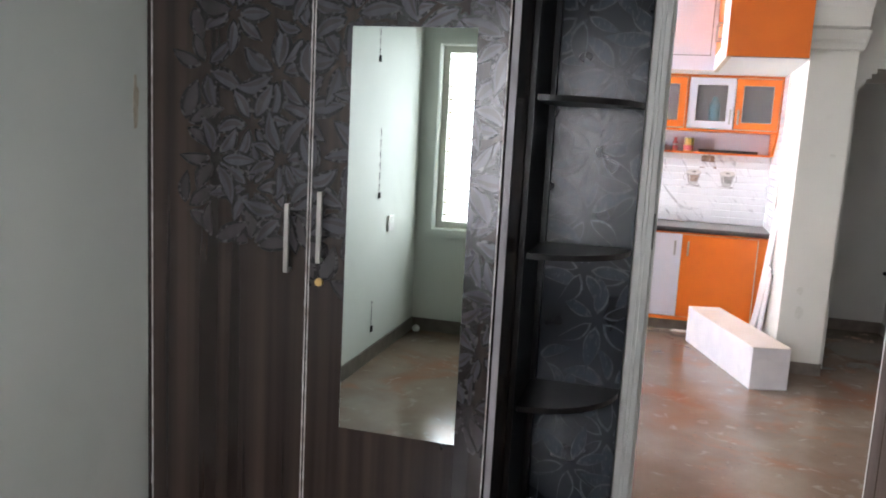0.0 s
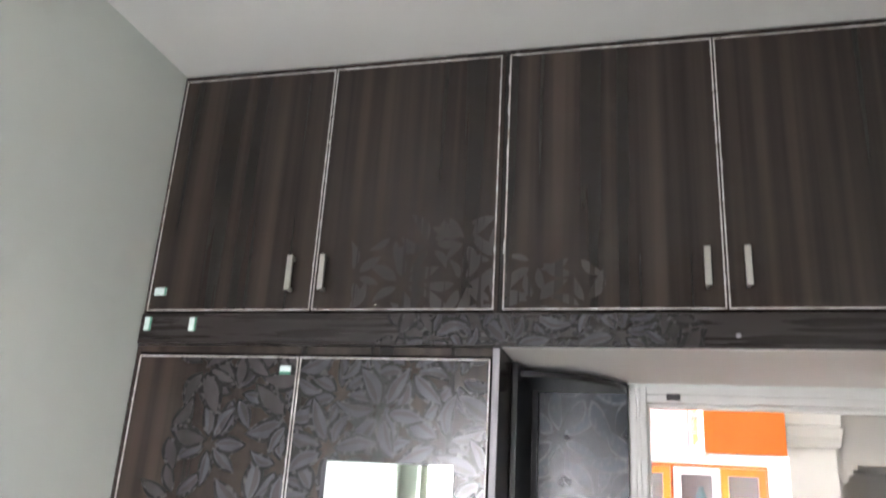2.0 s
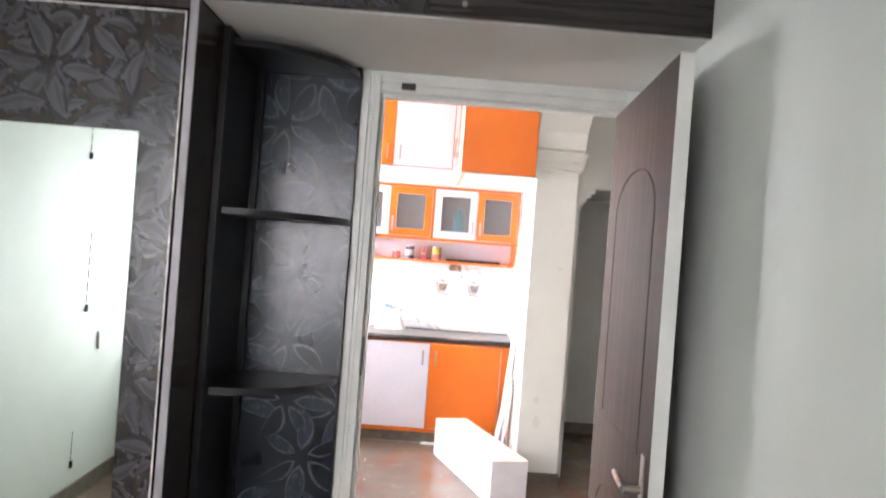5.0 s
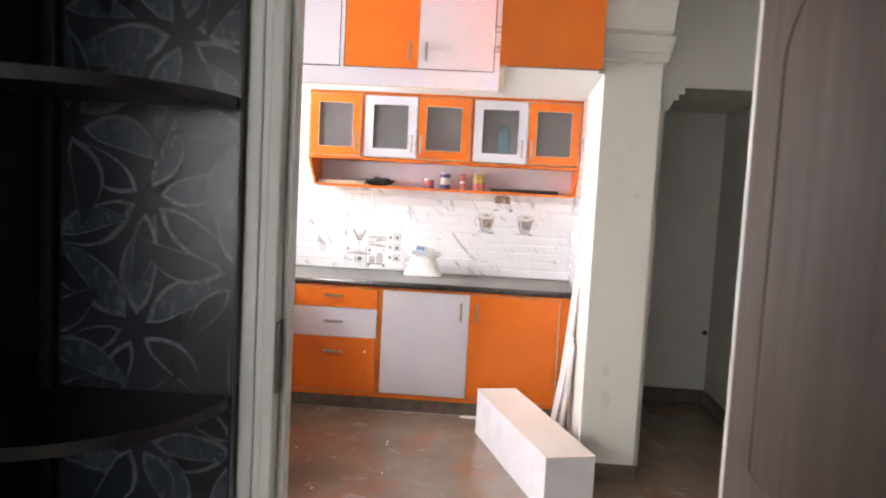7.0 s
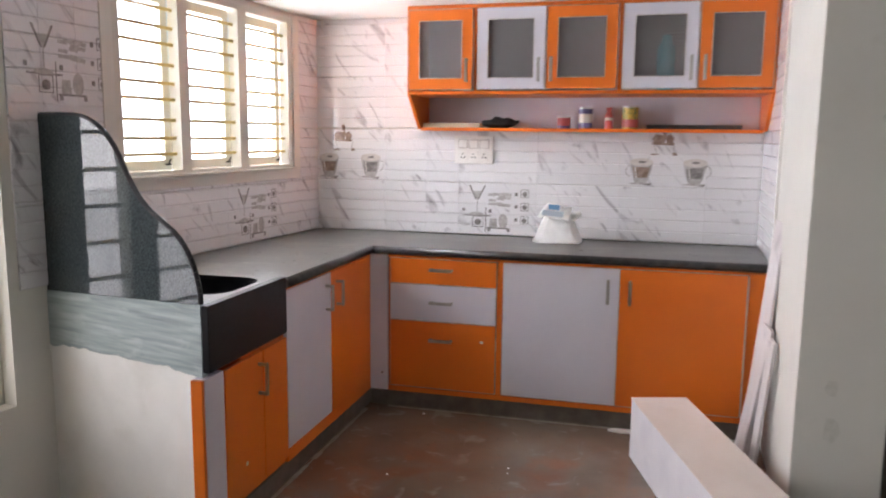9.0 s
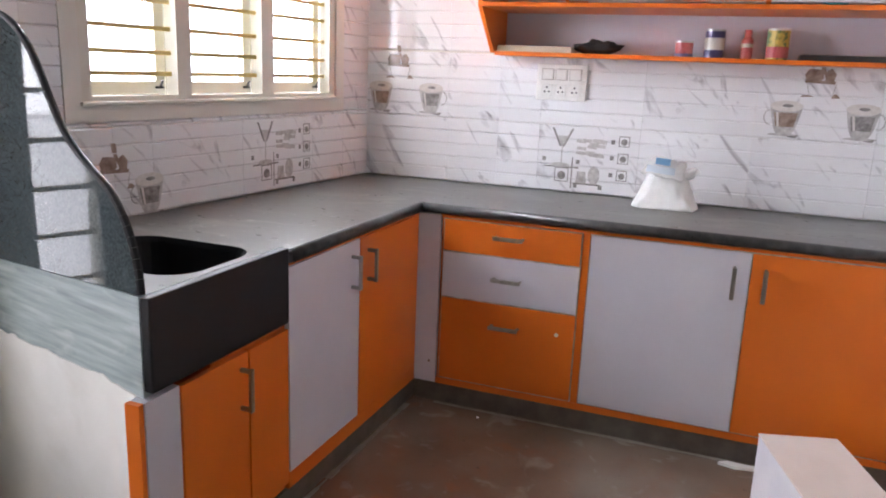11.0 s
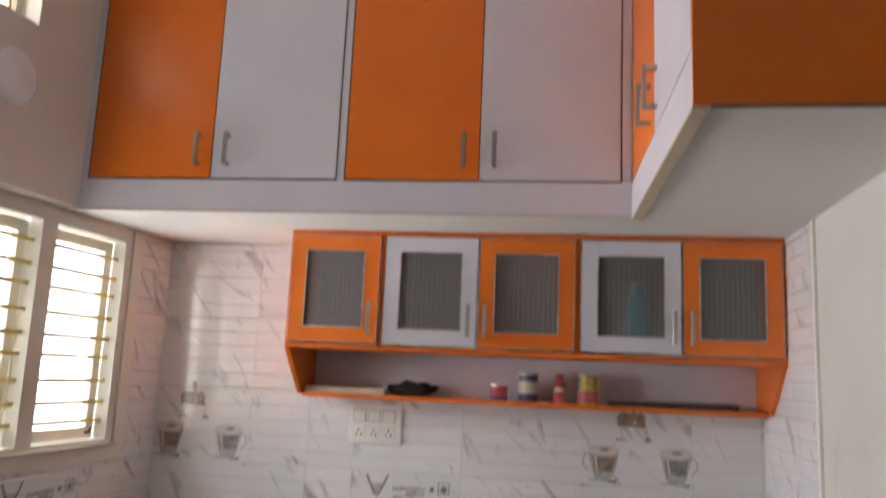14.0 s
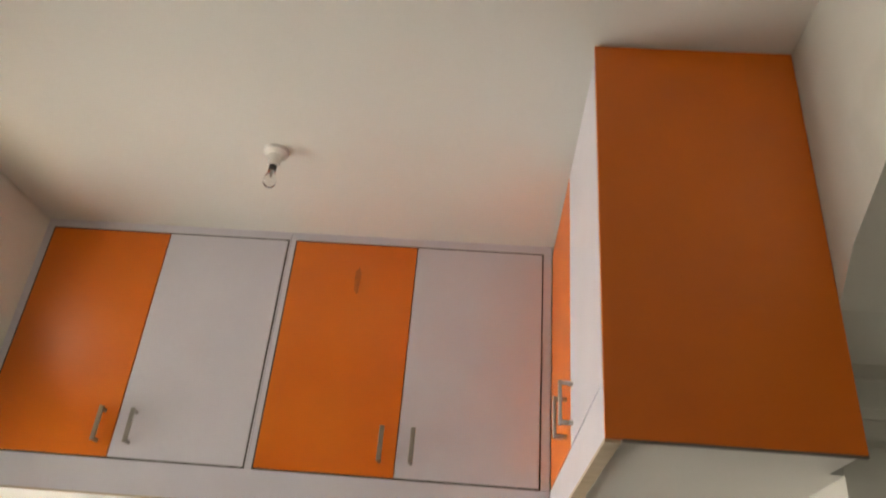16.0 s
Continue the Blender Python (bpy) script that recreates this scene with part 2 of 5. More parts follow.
def marble_tile():
    m = material("marble_tile", (0.78, 0.775, 0.79), 0.07, second=(0.83, 0.825, 0.835), scale=3, vary=0.03, spread=0.25)
    n, l = m.node_tree.nodes, m.node_tree.links
    b = n["Principled BSDF"]
    geo = n.new("ShaderNodeTexCoord")
    info = n.new("ShaderNodeObjectInfo")
    add = n.new("ShaderNodeVectorMath")
    add.operation = "ADD"
    sc = n.new("ShaderNodeVectorMath")
    sc.operation = "SCALE"
    sc.inputs["Scale"].default_value = 7.0
    cmb = n.new("ShaderNodeCombineXYZ")
    for i in range(3):
        l.new(info.outputs["Random"], cmb.inputs[i])
    l.new(cmb.outputs[0], sc.inputs[0])
    l.new(geo.outputs["Object"], add.inputs[0])
    l.new(sc.outputs[0], add.inputs[1])
    rot = n.new("ShaderNodeMapping")
    rot.inputs["Rotation"].default_value = (0, radians(-50), 0)
    rot.inputs["Scale"].default_value = (1.0, 1.0, 1.0)
    l.new(add.outputs[0], rot.inputs["Vector"])
    sq = n.new("ShaderNodeMapping")
    sq.inputs["Scale"].default_value = (1.7, 1.0, 6.5)
    l.new(rot.outputs[0], sq.inputs["Vector"])
    nz = n.new("ShaderNodeTexNoise")
    nz.inputs["Scale"].default_value, nz.inputs["Detail"].default_value, nz.inputs["Distortion"].default_value = 1.7, 6, 1.7
    l.new(sq.outputs[0], nz.inputs["Vector"])
    vein = n.new("ShaderNodeValToRGB")
    e = vein.color_ramp.elements
    e[0].position, e[0].color = 0.585, (0, 0, 0, 1)
    e[1].position, e[1].color = 0.73, (1, 1, 1, 1)
    l.new(nz.outputs[0], vein.inputs[0])
    mix = n.new("ShaderNodeMix")
    mix.data_type = "RGBA"
    mul = n.new("ShaderNodeMath")
    mul.operation = "MULTIPLY"
    mul.inputs[1].default_value = 0.85
    l.new(vein.outputs[0], mul.inputs[0])
    l.new(mul.outputs[0], mix.inputs["Factor"])
    src = b.inputs["Base Color"].links[0].from_socket
    l.new(src, mix.inputs["A"])
    mix.inputs["B"].default_value = (0.30, 0.275, 0.30, 1)
    l.new(mix.outputs["Result"], b.inputs["Base Color"])
    b.inputs["Specular IOR Level"].default_value = 0.8
    return m


M_TILE = marble_tile()


def floor_stone():
    """Polished grey-brown cement floor with rusty stains and pale dust."""
    m = material("polished_floor", (0.136, 0.094, 0.066), 0.16, second=(0.225, 0.172, 0.128), scale=2.6, amount=0.8, bump=0.03, bump_scale=30, detail=9)
    n, l = m.node_tree.nodes, m.node_tree.links
    b = n["Principled BSDF"]
    tc = n.new("ShaderNodeTexCoord")
    src = b.inputs["Base Color"].links[0].from_socket
    for scale, lo, hi, colour, k in ((1.7, 0.52, 0.66, (0.21, 0.078, 0.036), 0.62), (0.9, 0.54, 0.68, (0.20, 0.185, 0.15), 0.4), (3.4, 0.58, 0.70, (0.27, 0.115, 0.06), 0.45), (9.0, 0.60, 0.72, (0.34, 0.31, 0.27), 0.45), (55.0, 0.66, 0.72, (0.07, 0.06, 0.05), 0.5)):
        nz = n.new("ShaderNodeTexNoise")
        nz.inputs["Scale"].default_value, nz.inputs["Detail"].default_value, nz.inputs["Distortion"].default_value = scale, 7, 0.9
        l.new(tc.outputs["Object"], nz.inputs["Vector"])
        mr = n.new("ShaderNodeMapRange")
        mr.inputs["From Min"].default_value, mr.inputs["From Max"].default_value, mr.inputs["To Max"].default_value = lo, hi, k
        l.new(nz.outputs[0], mr.inputs[0])
        mix = n.new("ShaderNodeMix")
        mix.data_type = "RGBA"
        l.new(mr.outputs[0], mix.inputs["Factor"])
        l.new(src, mix.inputs["A"])
        mix.inputs["B"].default_value = (*colour, 1)
        src = mix.outputs["Result"]
    l.new(src, b.inputs["Base Color"])
    return m


M_FLOOR = floor_stone()


def special(name, colour, rough, metal=0.0, transmission=0.0, alpha=1.0, ior=1.45):
    m = bpy.data.materials.new(name)
    m.use_nodes = True
    b = m.node_tree.nodes["Principled BSDF"]
    b.inputs["Base Color"].default_value = (*colour, 1)
    b.inputs["Roughness"].default_value, b.inputs["Metallic"].default_value = rough, metal
    b.inputs["Transmission Weight"].default_value, b.inputs["IOR"].default_value = transmission, ior
    return m


M_MIRROR = special("mirror_silver", (0.87, 0.96, 0.915), 0.01, 1.0)
M_GLASS = special("clear_glass", (0.95, 0.97, 0.97), 0.0, 0.0, 1.0)
M_FROST = special("frosted_cabinet_glass", (0.42, 0.42, 0.42), 0.16, 0.0, 0.82)
fn, fl = M_FROST.node_tree.nodes, M_FROST.node_tree.links
grid = fn.new("ShaderNodeTexBrick")
grid.offset, grid.squash = 0.0, 1.0
for key, value in (("Scale", 1.0), ("Brick Width", 0.019), ("Row Height", 0.019), ("Mortar Size", 0.0042), ("Mortar Smooth", 0.6), ("Bias", 0.0)):
    grid.inputs[key].default_value = value
grid.inputs["Color1"].default_value = grid.inputs["Color2"].default_value = (0.57, 0.56, 0.55, 1)
grid.inputs["Mortar"].default_value = (0.43, 0.425, 0.42, 1)
gtc = fn.new("ShaderNodeTexCoord")
gmap = fn.new("ShaderNodeMapping")
gmap.inputs["Rotation"].default_value = (radians(90), 0, 0)
fl.new(gtc.outputs["Object"], gmap.inputs["Vector"])
fl.new(gmap.outputs[0], grid.inputs["Vector"])
fl.new(grid.outputs["Color"], fn["Principled BSDF"].inputs["Base Color"])
gbump = fn.new("ShaderNodeBump")
gbump.inputs["Strength"].default_value, gbump.inputs["Distance"].default_value = 0.10, 0.001
fl.new(grid.outputs["Fac"], gbump.inputs["Height"])
fl.new(gbump.outputs[0], fn["Principled BSDF"].inputs["Normal"])


def day_backdrop():
    m = bpy.data.materials.new("hazy_daylight")
    m.use_nodes = True
    n, l = m.node_tree.nodes, m.node_tree.links
    n.remove(n["Principled BSDF"])
    em = n.new("ShaderNodeEmission")
    em.inputs["Color"].default_value, em.inputs["Strength"].default_value = (1.0, 0.98, 0.95, 1), 9.0
    l.new(em.outputs[0], n["Material Output"].inputs["Surface"])
    return m


M_DAY = day_backdrop()

# ---------------------------------------------------------------- mesh helpers
BASE = {}


def box(bm, x0, x1, y0, y1, z0, z1, bevel=0.0):
    vs = [bm.verts.new((x, y, z)) for x in (x0, x1) for y in (y0, y1) for z in (z0, z1)]
    fs = [bm.faces.new([vs[i] for i in f]) for f in ((0, 1, 3, 2), (4, 6, 7, 5), (0, 4, 5, 1), (2, 3, 7, 6), (0, 2, 6, 4), (1, 5, 7, 3))]
    if bevel:
        bmesh.ops.bevel(bm, geom=list({e for f in fs for e in f.edges}), offset=bevel, segments=2, affect="EDGES", profile=0.5)


def boxes(*specs, bevel=0.0):
    bm = bmesh.new()
    for s in specs:
        box(bm, *s, bevel=bevel)
    return bm


def prism(bm, pts, y0, y1, axis="y"):
    """An outline (a, b) drawn out along one axis: for y the outline is (x, z), for x it is (y, z), for z it is (x, y)."""
    put = {"y": lambda a, b, c: (a, c, b), "x": lambda a, b, c: (c, a, b), "z": lambda a, b, c: (a, b, c)}[axis]
    lo = [bm.verts.new(put(a, b, y0)) for a, b in pts]
    hi = [bm.verts.new(put(a, b, y1)) for a, b in pts]
    bm.faces.new(lo)
    bm.faces.new(hi[::-1])
    for i in range(len(pts)):
        j = (i + 1) % len(pts)
        bm.faces.new((lo[j], lo[i], hi[i], hi[j]))


def lathe(bm, centre, rings, seg=20):
    """Rings (radius, height) turned round an upright axis."""
    cx, cy, cz = centre
    loops = [[bm.verts.new((cx + r * math.cos(2 * math.pi * i / seg), cy + r * math.sin(2 * math.pi * i / seg), cz + h)) for i in range(seg)] for r, h in rings]
    for a, b in zip(loops, loops[1:]):
        for i in range(seg):
            bm.faces.new((a[i], a[(i + 1) % seg], b[(i + 1) % seg], b[i]))
    bm.faces.new(loops[0][::-1])
    bm.faces.new(loops[-1])


def rod(bm, a, b, r, seg=10):
    a, b = Vector(a), Vector(b)
    q = (b - a).to_track_quat("Z", "Y")
    ring = [[bm.verts.new(p + q @ Vector((r * math.cos(2 * math.pi * i / seg), r * math.sin(2 * math.pi * i / seg), 0))) for i in range(seg)] for p in (a, b)]
    for i in range(seg):
        bm.faces.new((ring[0][i], ring[0][(i + 1) % seg], ring[1][(i + 1) % seg], ring[1][i]))
    bm.faces.new(ring[0][::-1])
    bm.faces.new(ring[1])


def pierced(bm, u0, u1, v0, v1, holes, w0, w1):
    """A slab in the plane (u, v) from depth w0 to w1 with rectangular holes; the mesh's axes are (u, w, v)."""
    us = sorted({u0, u1, *[h[0] for h in holes], *[h[1] for h in holes]})
    vs = sorted({v0, v1, *[h[2] for h in holes], *[h[3] for h in holes]})
    us, vs = [u for u in us if u0 <= u <= u1], [v for v in vs if v0 <= v <= v1]
    solid = lambda i, j: 0 <= i < len(us) - 1 and 0 <= j < len(vs) - 1 and not any(h[0] <= (us[i] + us[i + 1]) / 2 <= h[1] and h[2] <= (vs[j] + vs[j + 1]) / 2 <= h[3] for h in holes)
    V = {}

    def v(i, j, w):
        if (i, j, w) not in V:
            V[i, j, w] = bm.verts.new((us[i], w, vs[j]))
        return V[i, j, w]
    for i in range(len(us) - 1):
        for j in range(len(vs) - 1):
            if not solid(i, j):
                continue
            for w in (w0, w1):
                bm.faces.new((v(i, j, w), v(i + 1, j, w), v(i + 1, j + 1, w), v(i, j + 1, w)))
            for di, dj, p, q in ((-1, 0, (i, j), (i, j + 1)), (1, 0, (i + 1, j), (i + 1, j + 1)), (0, -1, (i, j), (i + 1, j)), (0, 1, (i, j + 1), (i + 1, j + 1))):
                if not solid(i + di, j + dj):
                    bm.faces.new((v(*p, w0), v(*q, w0), v(*q, w1), v(*p, w1)))


def part(name, bm, mat, parent=None, label="", m=None, smooth=False):
    """One mesh object from a bmesh in world coordinates (or moved there by m), under a thing or a part."""
    if m is not None:
        bmesh.ops.transform(bm, matrix=m, verts=bm.verts)
    bmesh.ops.recalc_face_normals(bm, faces=bm.faces)
    if parent is not None and parent.name in BASE:
        bmesh.ops.translate(bm, vec=-BASE[parent.name], verts=bm.verts)
    data = bpy.data.meshes.new(name)
    if smooth:
        for f in bm.faces:
            f.smooth = True
    bm.to_mesh(data)
    bm.free()
    data.materials.append(mat)
    ob = new(name, data)
    if parent is not None:
        ob.parent = parent
        BASE[ob.name] = BASE.get(parent.name, Vector())
    if label:
        tagged(ob, label)
    return ob


def thing(name, at, label, category, group="", kind=""):
    ob = new(name)
    ob.location = at
    ob.empty_display_size = 0.1
    BASE[ob.name] = Vector(at)
    return tagged(ob, label, category, group, kind)


def setting(name, bm, mat, label, category, m=None):
    return tagged(part(name, bm, mat, m=m), label, category, kind="structure")


def bar_handle(parent, p, axis, length, out, reach=0.036, mat=None, wide=0.0078):
    """A square bar on two posts; p is its centre on the door's face, out the way that it stands off."""
    p, a, o = Vector(p), Vector(axis), Vector(out)
    s = a.cross(o)
    bm = bmesh.new()

    def block(c, la, lo, ls):
        vs = [bm.verts.new(c + a * la * i + o * lo * j + s * ls * k) for i in (-1, 1) for j in (-1, 1) for k in (-1, 1)]
        fs = [bm.faces.new([vs[i] for i in f]) for f in ((0, 1, 3, 2), (4, 6, 7, 5), (0, 4, 5, 1), (2, 3, 7, 6), (0, 2, 6, 4), (1, 5, 7, 3))]
        bmesh.ops.bevel(bm, geom=list({e for f in fs for e in f.edges}), offset=0.0015, segments=1, affect="EDGES")
    block(p + o * reach, length / 2, 0.005, wide)
    for e in (-1, 1):
        block(p + a * e * (length / 2 - 0.007) + o * reach / 2, 0.006, reach / 2, 0.005)
    return part("handle", bm, mat or M_STEEL, parent, "brushed steel bar handle")


def strips(bm, x0, x1, z0, z1, y0, y1, w, sides="lrtb"):
    if "l" in sides:
        box(bm, x0, x0 + w, y0, y1, z0, z1)
    if "r" in sides:
        box(bm, x1 - w, x1, y0, y1, z0, z1)
    if "t" in sides:
        box(bm, x0 + w, x1 - w, y0, y1, z1 - w, z1)
    if "b" in sides:
        box(bm, x0 + w, x1 - w, y0, y1, z0, z0 + w)


def leaf(bm, x, z, y, ang, length, width, bend=0.15, lift=0.0009):
    """One pointed leaf of a printed pattern, a shallow relief on a face that looks to -y."""
    n = 7
    d, s = (math.cos(ang), math.sin(ang)), (-math.sin(ang), math.cos(ang))
    up, lo = [], []
    for i in range(n + 1):
        f = i / n
        w = width * 0.5 * math.sin(math.pi * f ** 0.8) ** 0.9 if 0 < i < n else 0
        c = bend * length * math.sin(math.pi * f)
        px, pz = x + d[0] * length * f + s[0] * c, z + d[1] * length * f + s[1] * c
        up.append((px + s[0] * w, pz + s[1] * w))
        lo.append((px - s[0] * w, pz - s[1] * w))
    pts = up + lo[-2:0:-1]
    vs = [bm.verts.new((px, y - lift, pz)) for px, pz in pts]
    bm.faces.new(vs)


def floral(parent, x0, x1, z0, z1, y, size, seed, strength, mats, inner=0.84, outer=1.5, label="grey floral leaf print"):
    """Sprigs of leaves strewn over a panel and cut off at its edges; strength(x, z) from 0 to 1 says how strong the print is there."""
    rnd = random.Random(seed)
    strong, dim, rim = bmesh.new(), bmesh.new(), bmesh.new()
    spots, laid = [], 0
    for _ in range(4000):
        x, z = rnd.uniform(x0 - 0.3 * size, x1 + 0.3 * size), rnd.uniform(z0 - 0.3 * size, z1 + 0.3 * size)
        if strength(x, z) <= 0.02 or any((x - a) ** 2 + (z - b) ** 2 < (size * 0.94) ** 2 for a, b in spots):
            continue
        spots.append((x, z))
    for x, z in spots:
        k, a0 = rnd.choice((6, 6, 7)), rnd.uniform(0, 6.28)
        for i in range(k):
            a = a0 + 6.283 * i / k + rnd.uniform(-0.14, 0.14)
            ln = size * rnd.uniform(0.62, 0.98)
            gx, gz = x + 0.12 * size * math.cos(a), z + 0.12 * size * math.sin(a)
            b, wd = rnd.uniform(-0.14, 0.14), ln * rnd.uniform(0.30, 0.43)
            st = strength(gx + 0.5 * ln * math.cos(a), gz + 0.5 * ln * math.sin(a))
            if st < rnd.uniform(0.05, 0.35):
                continue
            laid += 1
            lf = 0.0006 + 0.000008 * laid
            leaf(rim, gx, gz, y, a, ln * (0.78 + 0.22 * outer), wd * outer, b, lf)
            leaf(strong if st > rnd.uniform(0.45, 0.8) else dim, gx + 0.07 * ln * math.cos(a), gz + 0.07 * ln * math.sin(a), y, a, ln * (0.10 + inner), wd * inner, b, lf + 0.000004)
            if mats[2] and outer > 1:
                leaf(dim, gx + 0.12 * ln * math.cos(a), gz + 0.12 * ln * math.sin(a), y, a, ln * (inner - 0.04), wd * inner * rnd.uniform(0.25, 0.5), b + rnd.choice((-0.07, 0.07)), lf + 0.000006)
    for bm, mat, name in ((strong, mats[0], "floral_print"), (dim, mats[1], "floral_print"), (rim, mats[2], "leaf_outline")):
        for co, no in (((x0 + 0.005, 0, 0), (-1, 0, 0)), ((x1 - 0.005, 0, 0), (1, 0, 0)), ((0, 0, z0 + 0.005), (0, 0, -1)), ((0, 0, z1 - 0.005), (0, 0, 1))):
            bmesh.ops.bisect_plane(bm, geom=bm.verts[:] + bm.edges[:] + bm.faces[:], plane_co=co, plane_no=no, clear_outer=True)
        if bm.faces and mat:
            tagged(part(name, bm, mat, parent, label if name == "floral_print" else ""), kind="stuff")
        else:
            bm.free()


PRINT = (M_LEAF, M_LEAFDIM, M_LEAFEDGE)
FAINT = (M_LEAFFAINT, M_LEAFFAINT, None)
SHELFPRINT = (M_LEAFBACK, M_SLATE, M_LEAFLINE)


def ramp01(v, lo, hi):
    return min(1.0, max(0.0, (v - lo) / (hi - lo)))


# ---------------------------------------------------------------- setting
CEIL_B, CEIL_K = 3.345, 3.255
setting("floor", boxes((-2.4, 4.2, 0.6, 10.0, -0.12, 0.0)), M_FLOOR, "polished grey-brown cement floor with rusty stains and dust", "floor")
setting("ground", boxes((-60, 60, -60, 70, -3.4, -3.2)), M_PLASTER, "pale dusty ground outside the house", "ground")

# bedroom
WIN_B = (-1.30, 0.10, 0.83, 2.235)
bm = bmesh.new()
pierced(bm, -1.7, 1.5, 0, CEIL_B, [WIN_B], 0.73, 0.98)
setting("wall_bedroom_back", bm, M_WALL, "pale mint painted plaster wall with a window", "wall")
setting("wall_bedroom_left", boxes((-1.66, -1.44, 0.98, 5.06, 0, CEIL_B)), M_WALL, "pale mint painted plaster wall beside the wardrobe", "wall")
setting("wall_bedroom_right", boxes((1.272, 1.45, 0.98, 5.06, 0, CEIL_B)), M_WALL, "pale painted plaster wall behind the open door", "wall")
bm = bmesh.new()
pierced(bm, -2.4, 1.45, 0, CEIL_B, [(0.262, 1.268, -1, 2.24)], 5.056, 5.125)
setting("wall_bedroom_front", bm, M_WALL, "painted plaster wall with a doorway", "wall")
setting("ceiling_bedroom", boxes((-1.7, 1.5, 0.73, 5.125, CEIL_B, CEIL_B + 0.12)), M_CEIL, "white painted bedroom ceiling", "ceiling")
for i, s in enumerate(((-1.44, -1.428, 0.98, 4.36, 0, 0.10), (-1.428, 1.26, 0.98, 0.992, 0, 0.10), (1.26, 1.272, 0.992, 5.06, 0, 0.10))):
    setting("baseboard", boxes(s, bevel=0.002), M_SKIRT, "dark brown stone skirting along the bedroom wall", "skirting")

# kitchen, living space and passage
WIN_K = (0.31, 1.73, 1.28, 2.155)
WIN_L = (2.30, 3.70, 0.45, 2.05)
VENT = (1.05, 1.70, 2.785, 3.09)
bm = bmesh.new()
pierced(bm, -0.3, 4.40, 0, CEIL_K, [WIN_K, WIN_L, VENT], -0.24, 0.0)
wall_left = setting("wall_kitchen_left", bm, M_KWALL, "cream plaster wall with tiles and a window above the sink", "wall", LW)
bm = bmesh.new()
pierced(bm, 0.0, 4.2, 2.195, CEIL_K - 0.004, [VENT], 0.001, 0.07)
setting("wall_upper_beam", bm, M_KWALL, "cream plaster wall band set forward above the window", "wall", LW)
wall_back = setting("wall_kitchen_back", boxes((-1.6, 1.62, 9.44, 9.66, 0, CEIL_K)), M_KWALL, "plaster wall behind the tiled splashback", "wall")
bm = bmesh.new()
prism(bm, [(1.357, 9.44), (1.288, 7.775), (1.588, 7.775), (1.62, 9.44)], 0, CEIL_K, "z")
wall_right = setting("wall_kitchen_right", bm, M_GREY, "white plaster wall stub ending in a square column", "wall")
bm = bmesh.new()
prism(bm, [(1.272, 7.765), (1.60, 7.765), (1.60, 8.0), (1.28, 8.0)], 0.0, 0.085, "z")
setting("baseboard", bm, M_SKIRT, "dark stone skirting round the foot of the column", "skirting")

# arch from the column towards the bedroom wall, over the way to the passage
bm = bmesh.new()
pts = [(7.775, CEIL_K), (7.775, 2.30), (7.70, 2.30), (7.70, 2.38)]
for i in range(0, 13):
    a = math.pi * i / 12
    pts.append((6.5 + 1.13 * math.cos(a), 2.40 + 0.42 * math.sin(a)))
pts += [(5.30, 2.38), (5.30, 2.30), (5.126, 2.30), (5.126, CEIL_K)]
prism(bm, pts, 1.252, 1.60, "x")
setting("arch_beam", bm, M_GREY, "plastered arch beam over the passage opening", "arch")
bm = bmesh.new()
box(bm, 1.288 - 0.045, 1.588 + 0.045, 7.775 - 0.10, 7.96, 2.262, 2.388)
for v in bm.verts:
    if v.co.z < 2.3:
        v.co.x += 0.022 if v.co.x < 1.4 else -0.022
        v.co.y += 0.05 if v.co.y < 7.8 else 0.0
bmesh.ops.bevel(bm, geom=bm.edges[:], offset=0.008, segments=2, affect="EDGES", profile=0.5)
setting("column_capital", bm, M_GREY, "stepped plaster capital on the column", "capital")

# This wall stays out of view, added so that the passage stays dark.
setting("added_passage_wall", boxes((3.3, 3.5, 5.24, 9.66, 0, CEIL_K)), M_PASSAGE_DIM, "unseen plain wall added to shut light out of the passage", "wall")
setting("wall_living_front", boxes((1.45, 3.5, 5.06, 5.24, 0, CEIL_K)), M_WALL, "plain wall beside the bedroom", "wall")
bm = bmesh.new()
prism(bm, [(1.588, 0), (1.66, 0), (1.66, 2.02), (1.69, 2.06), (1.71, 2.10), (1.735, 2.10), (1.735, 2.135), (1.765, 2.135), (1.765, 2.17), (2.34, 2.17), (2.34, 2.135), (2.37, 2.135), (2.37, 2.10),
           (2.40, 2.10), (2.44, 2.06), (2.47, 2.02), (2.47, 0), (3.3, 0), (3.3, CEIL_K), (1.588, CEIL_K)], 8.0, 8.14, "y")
setting("wall_passage_arch", bm, M_PASSAGE_DIM, "grey plaster wall with a stepped arch opening", "wall")
setting("wall_passage_end", boxes((1.62, 3.3, 9.5, 9.66, 0, CEIL_K)), M_PASSAGE_DIM, "dim plaster wall at the end of the passage", "wall")
setting("wall_passage_side", boxes((2.44, 2.478, 8.56, 9.5, 0, 2.2)), M_PASSAGE_DIM, "dim plaster wall corner in the passage", "wall")
setting("ceiling_passage", boxes((1.59, 3.3, 8.14, 9.5, 2.2, 2.3)), M_CEIL, "low plaster ceiling of the passage recess", "ceiling")
setting("baseboard", boxes((1.62, 2.44, 9.488, 9.5, 0, 0.10), bevel=0.002), M_SKIRT, "dark stone skirting in the passage", "skirting")
setting("baseboard", boxes((2.428, 2.44, 8.80, 9.488, 0, 0.10), bevel=0.002), M_SKIRT, "dark stone skirting in the passage", "skirting")
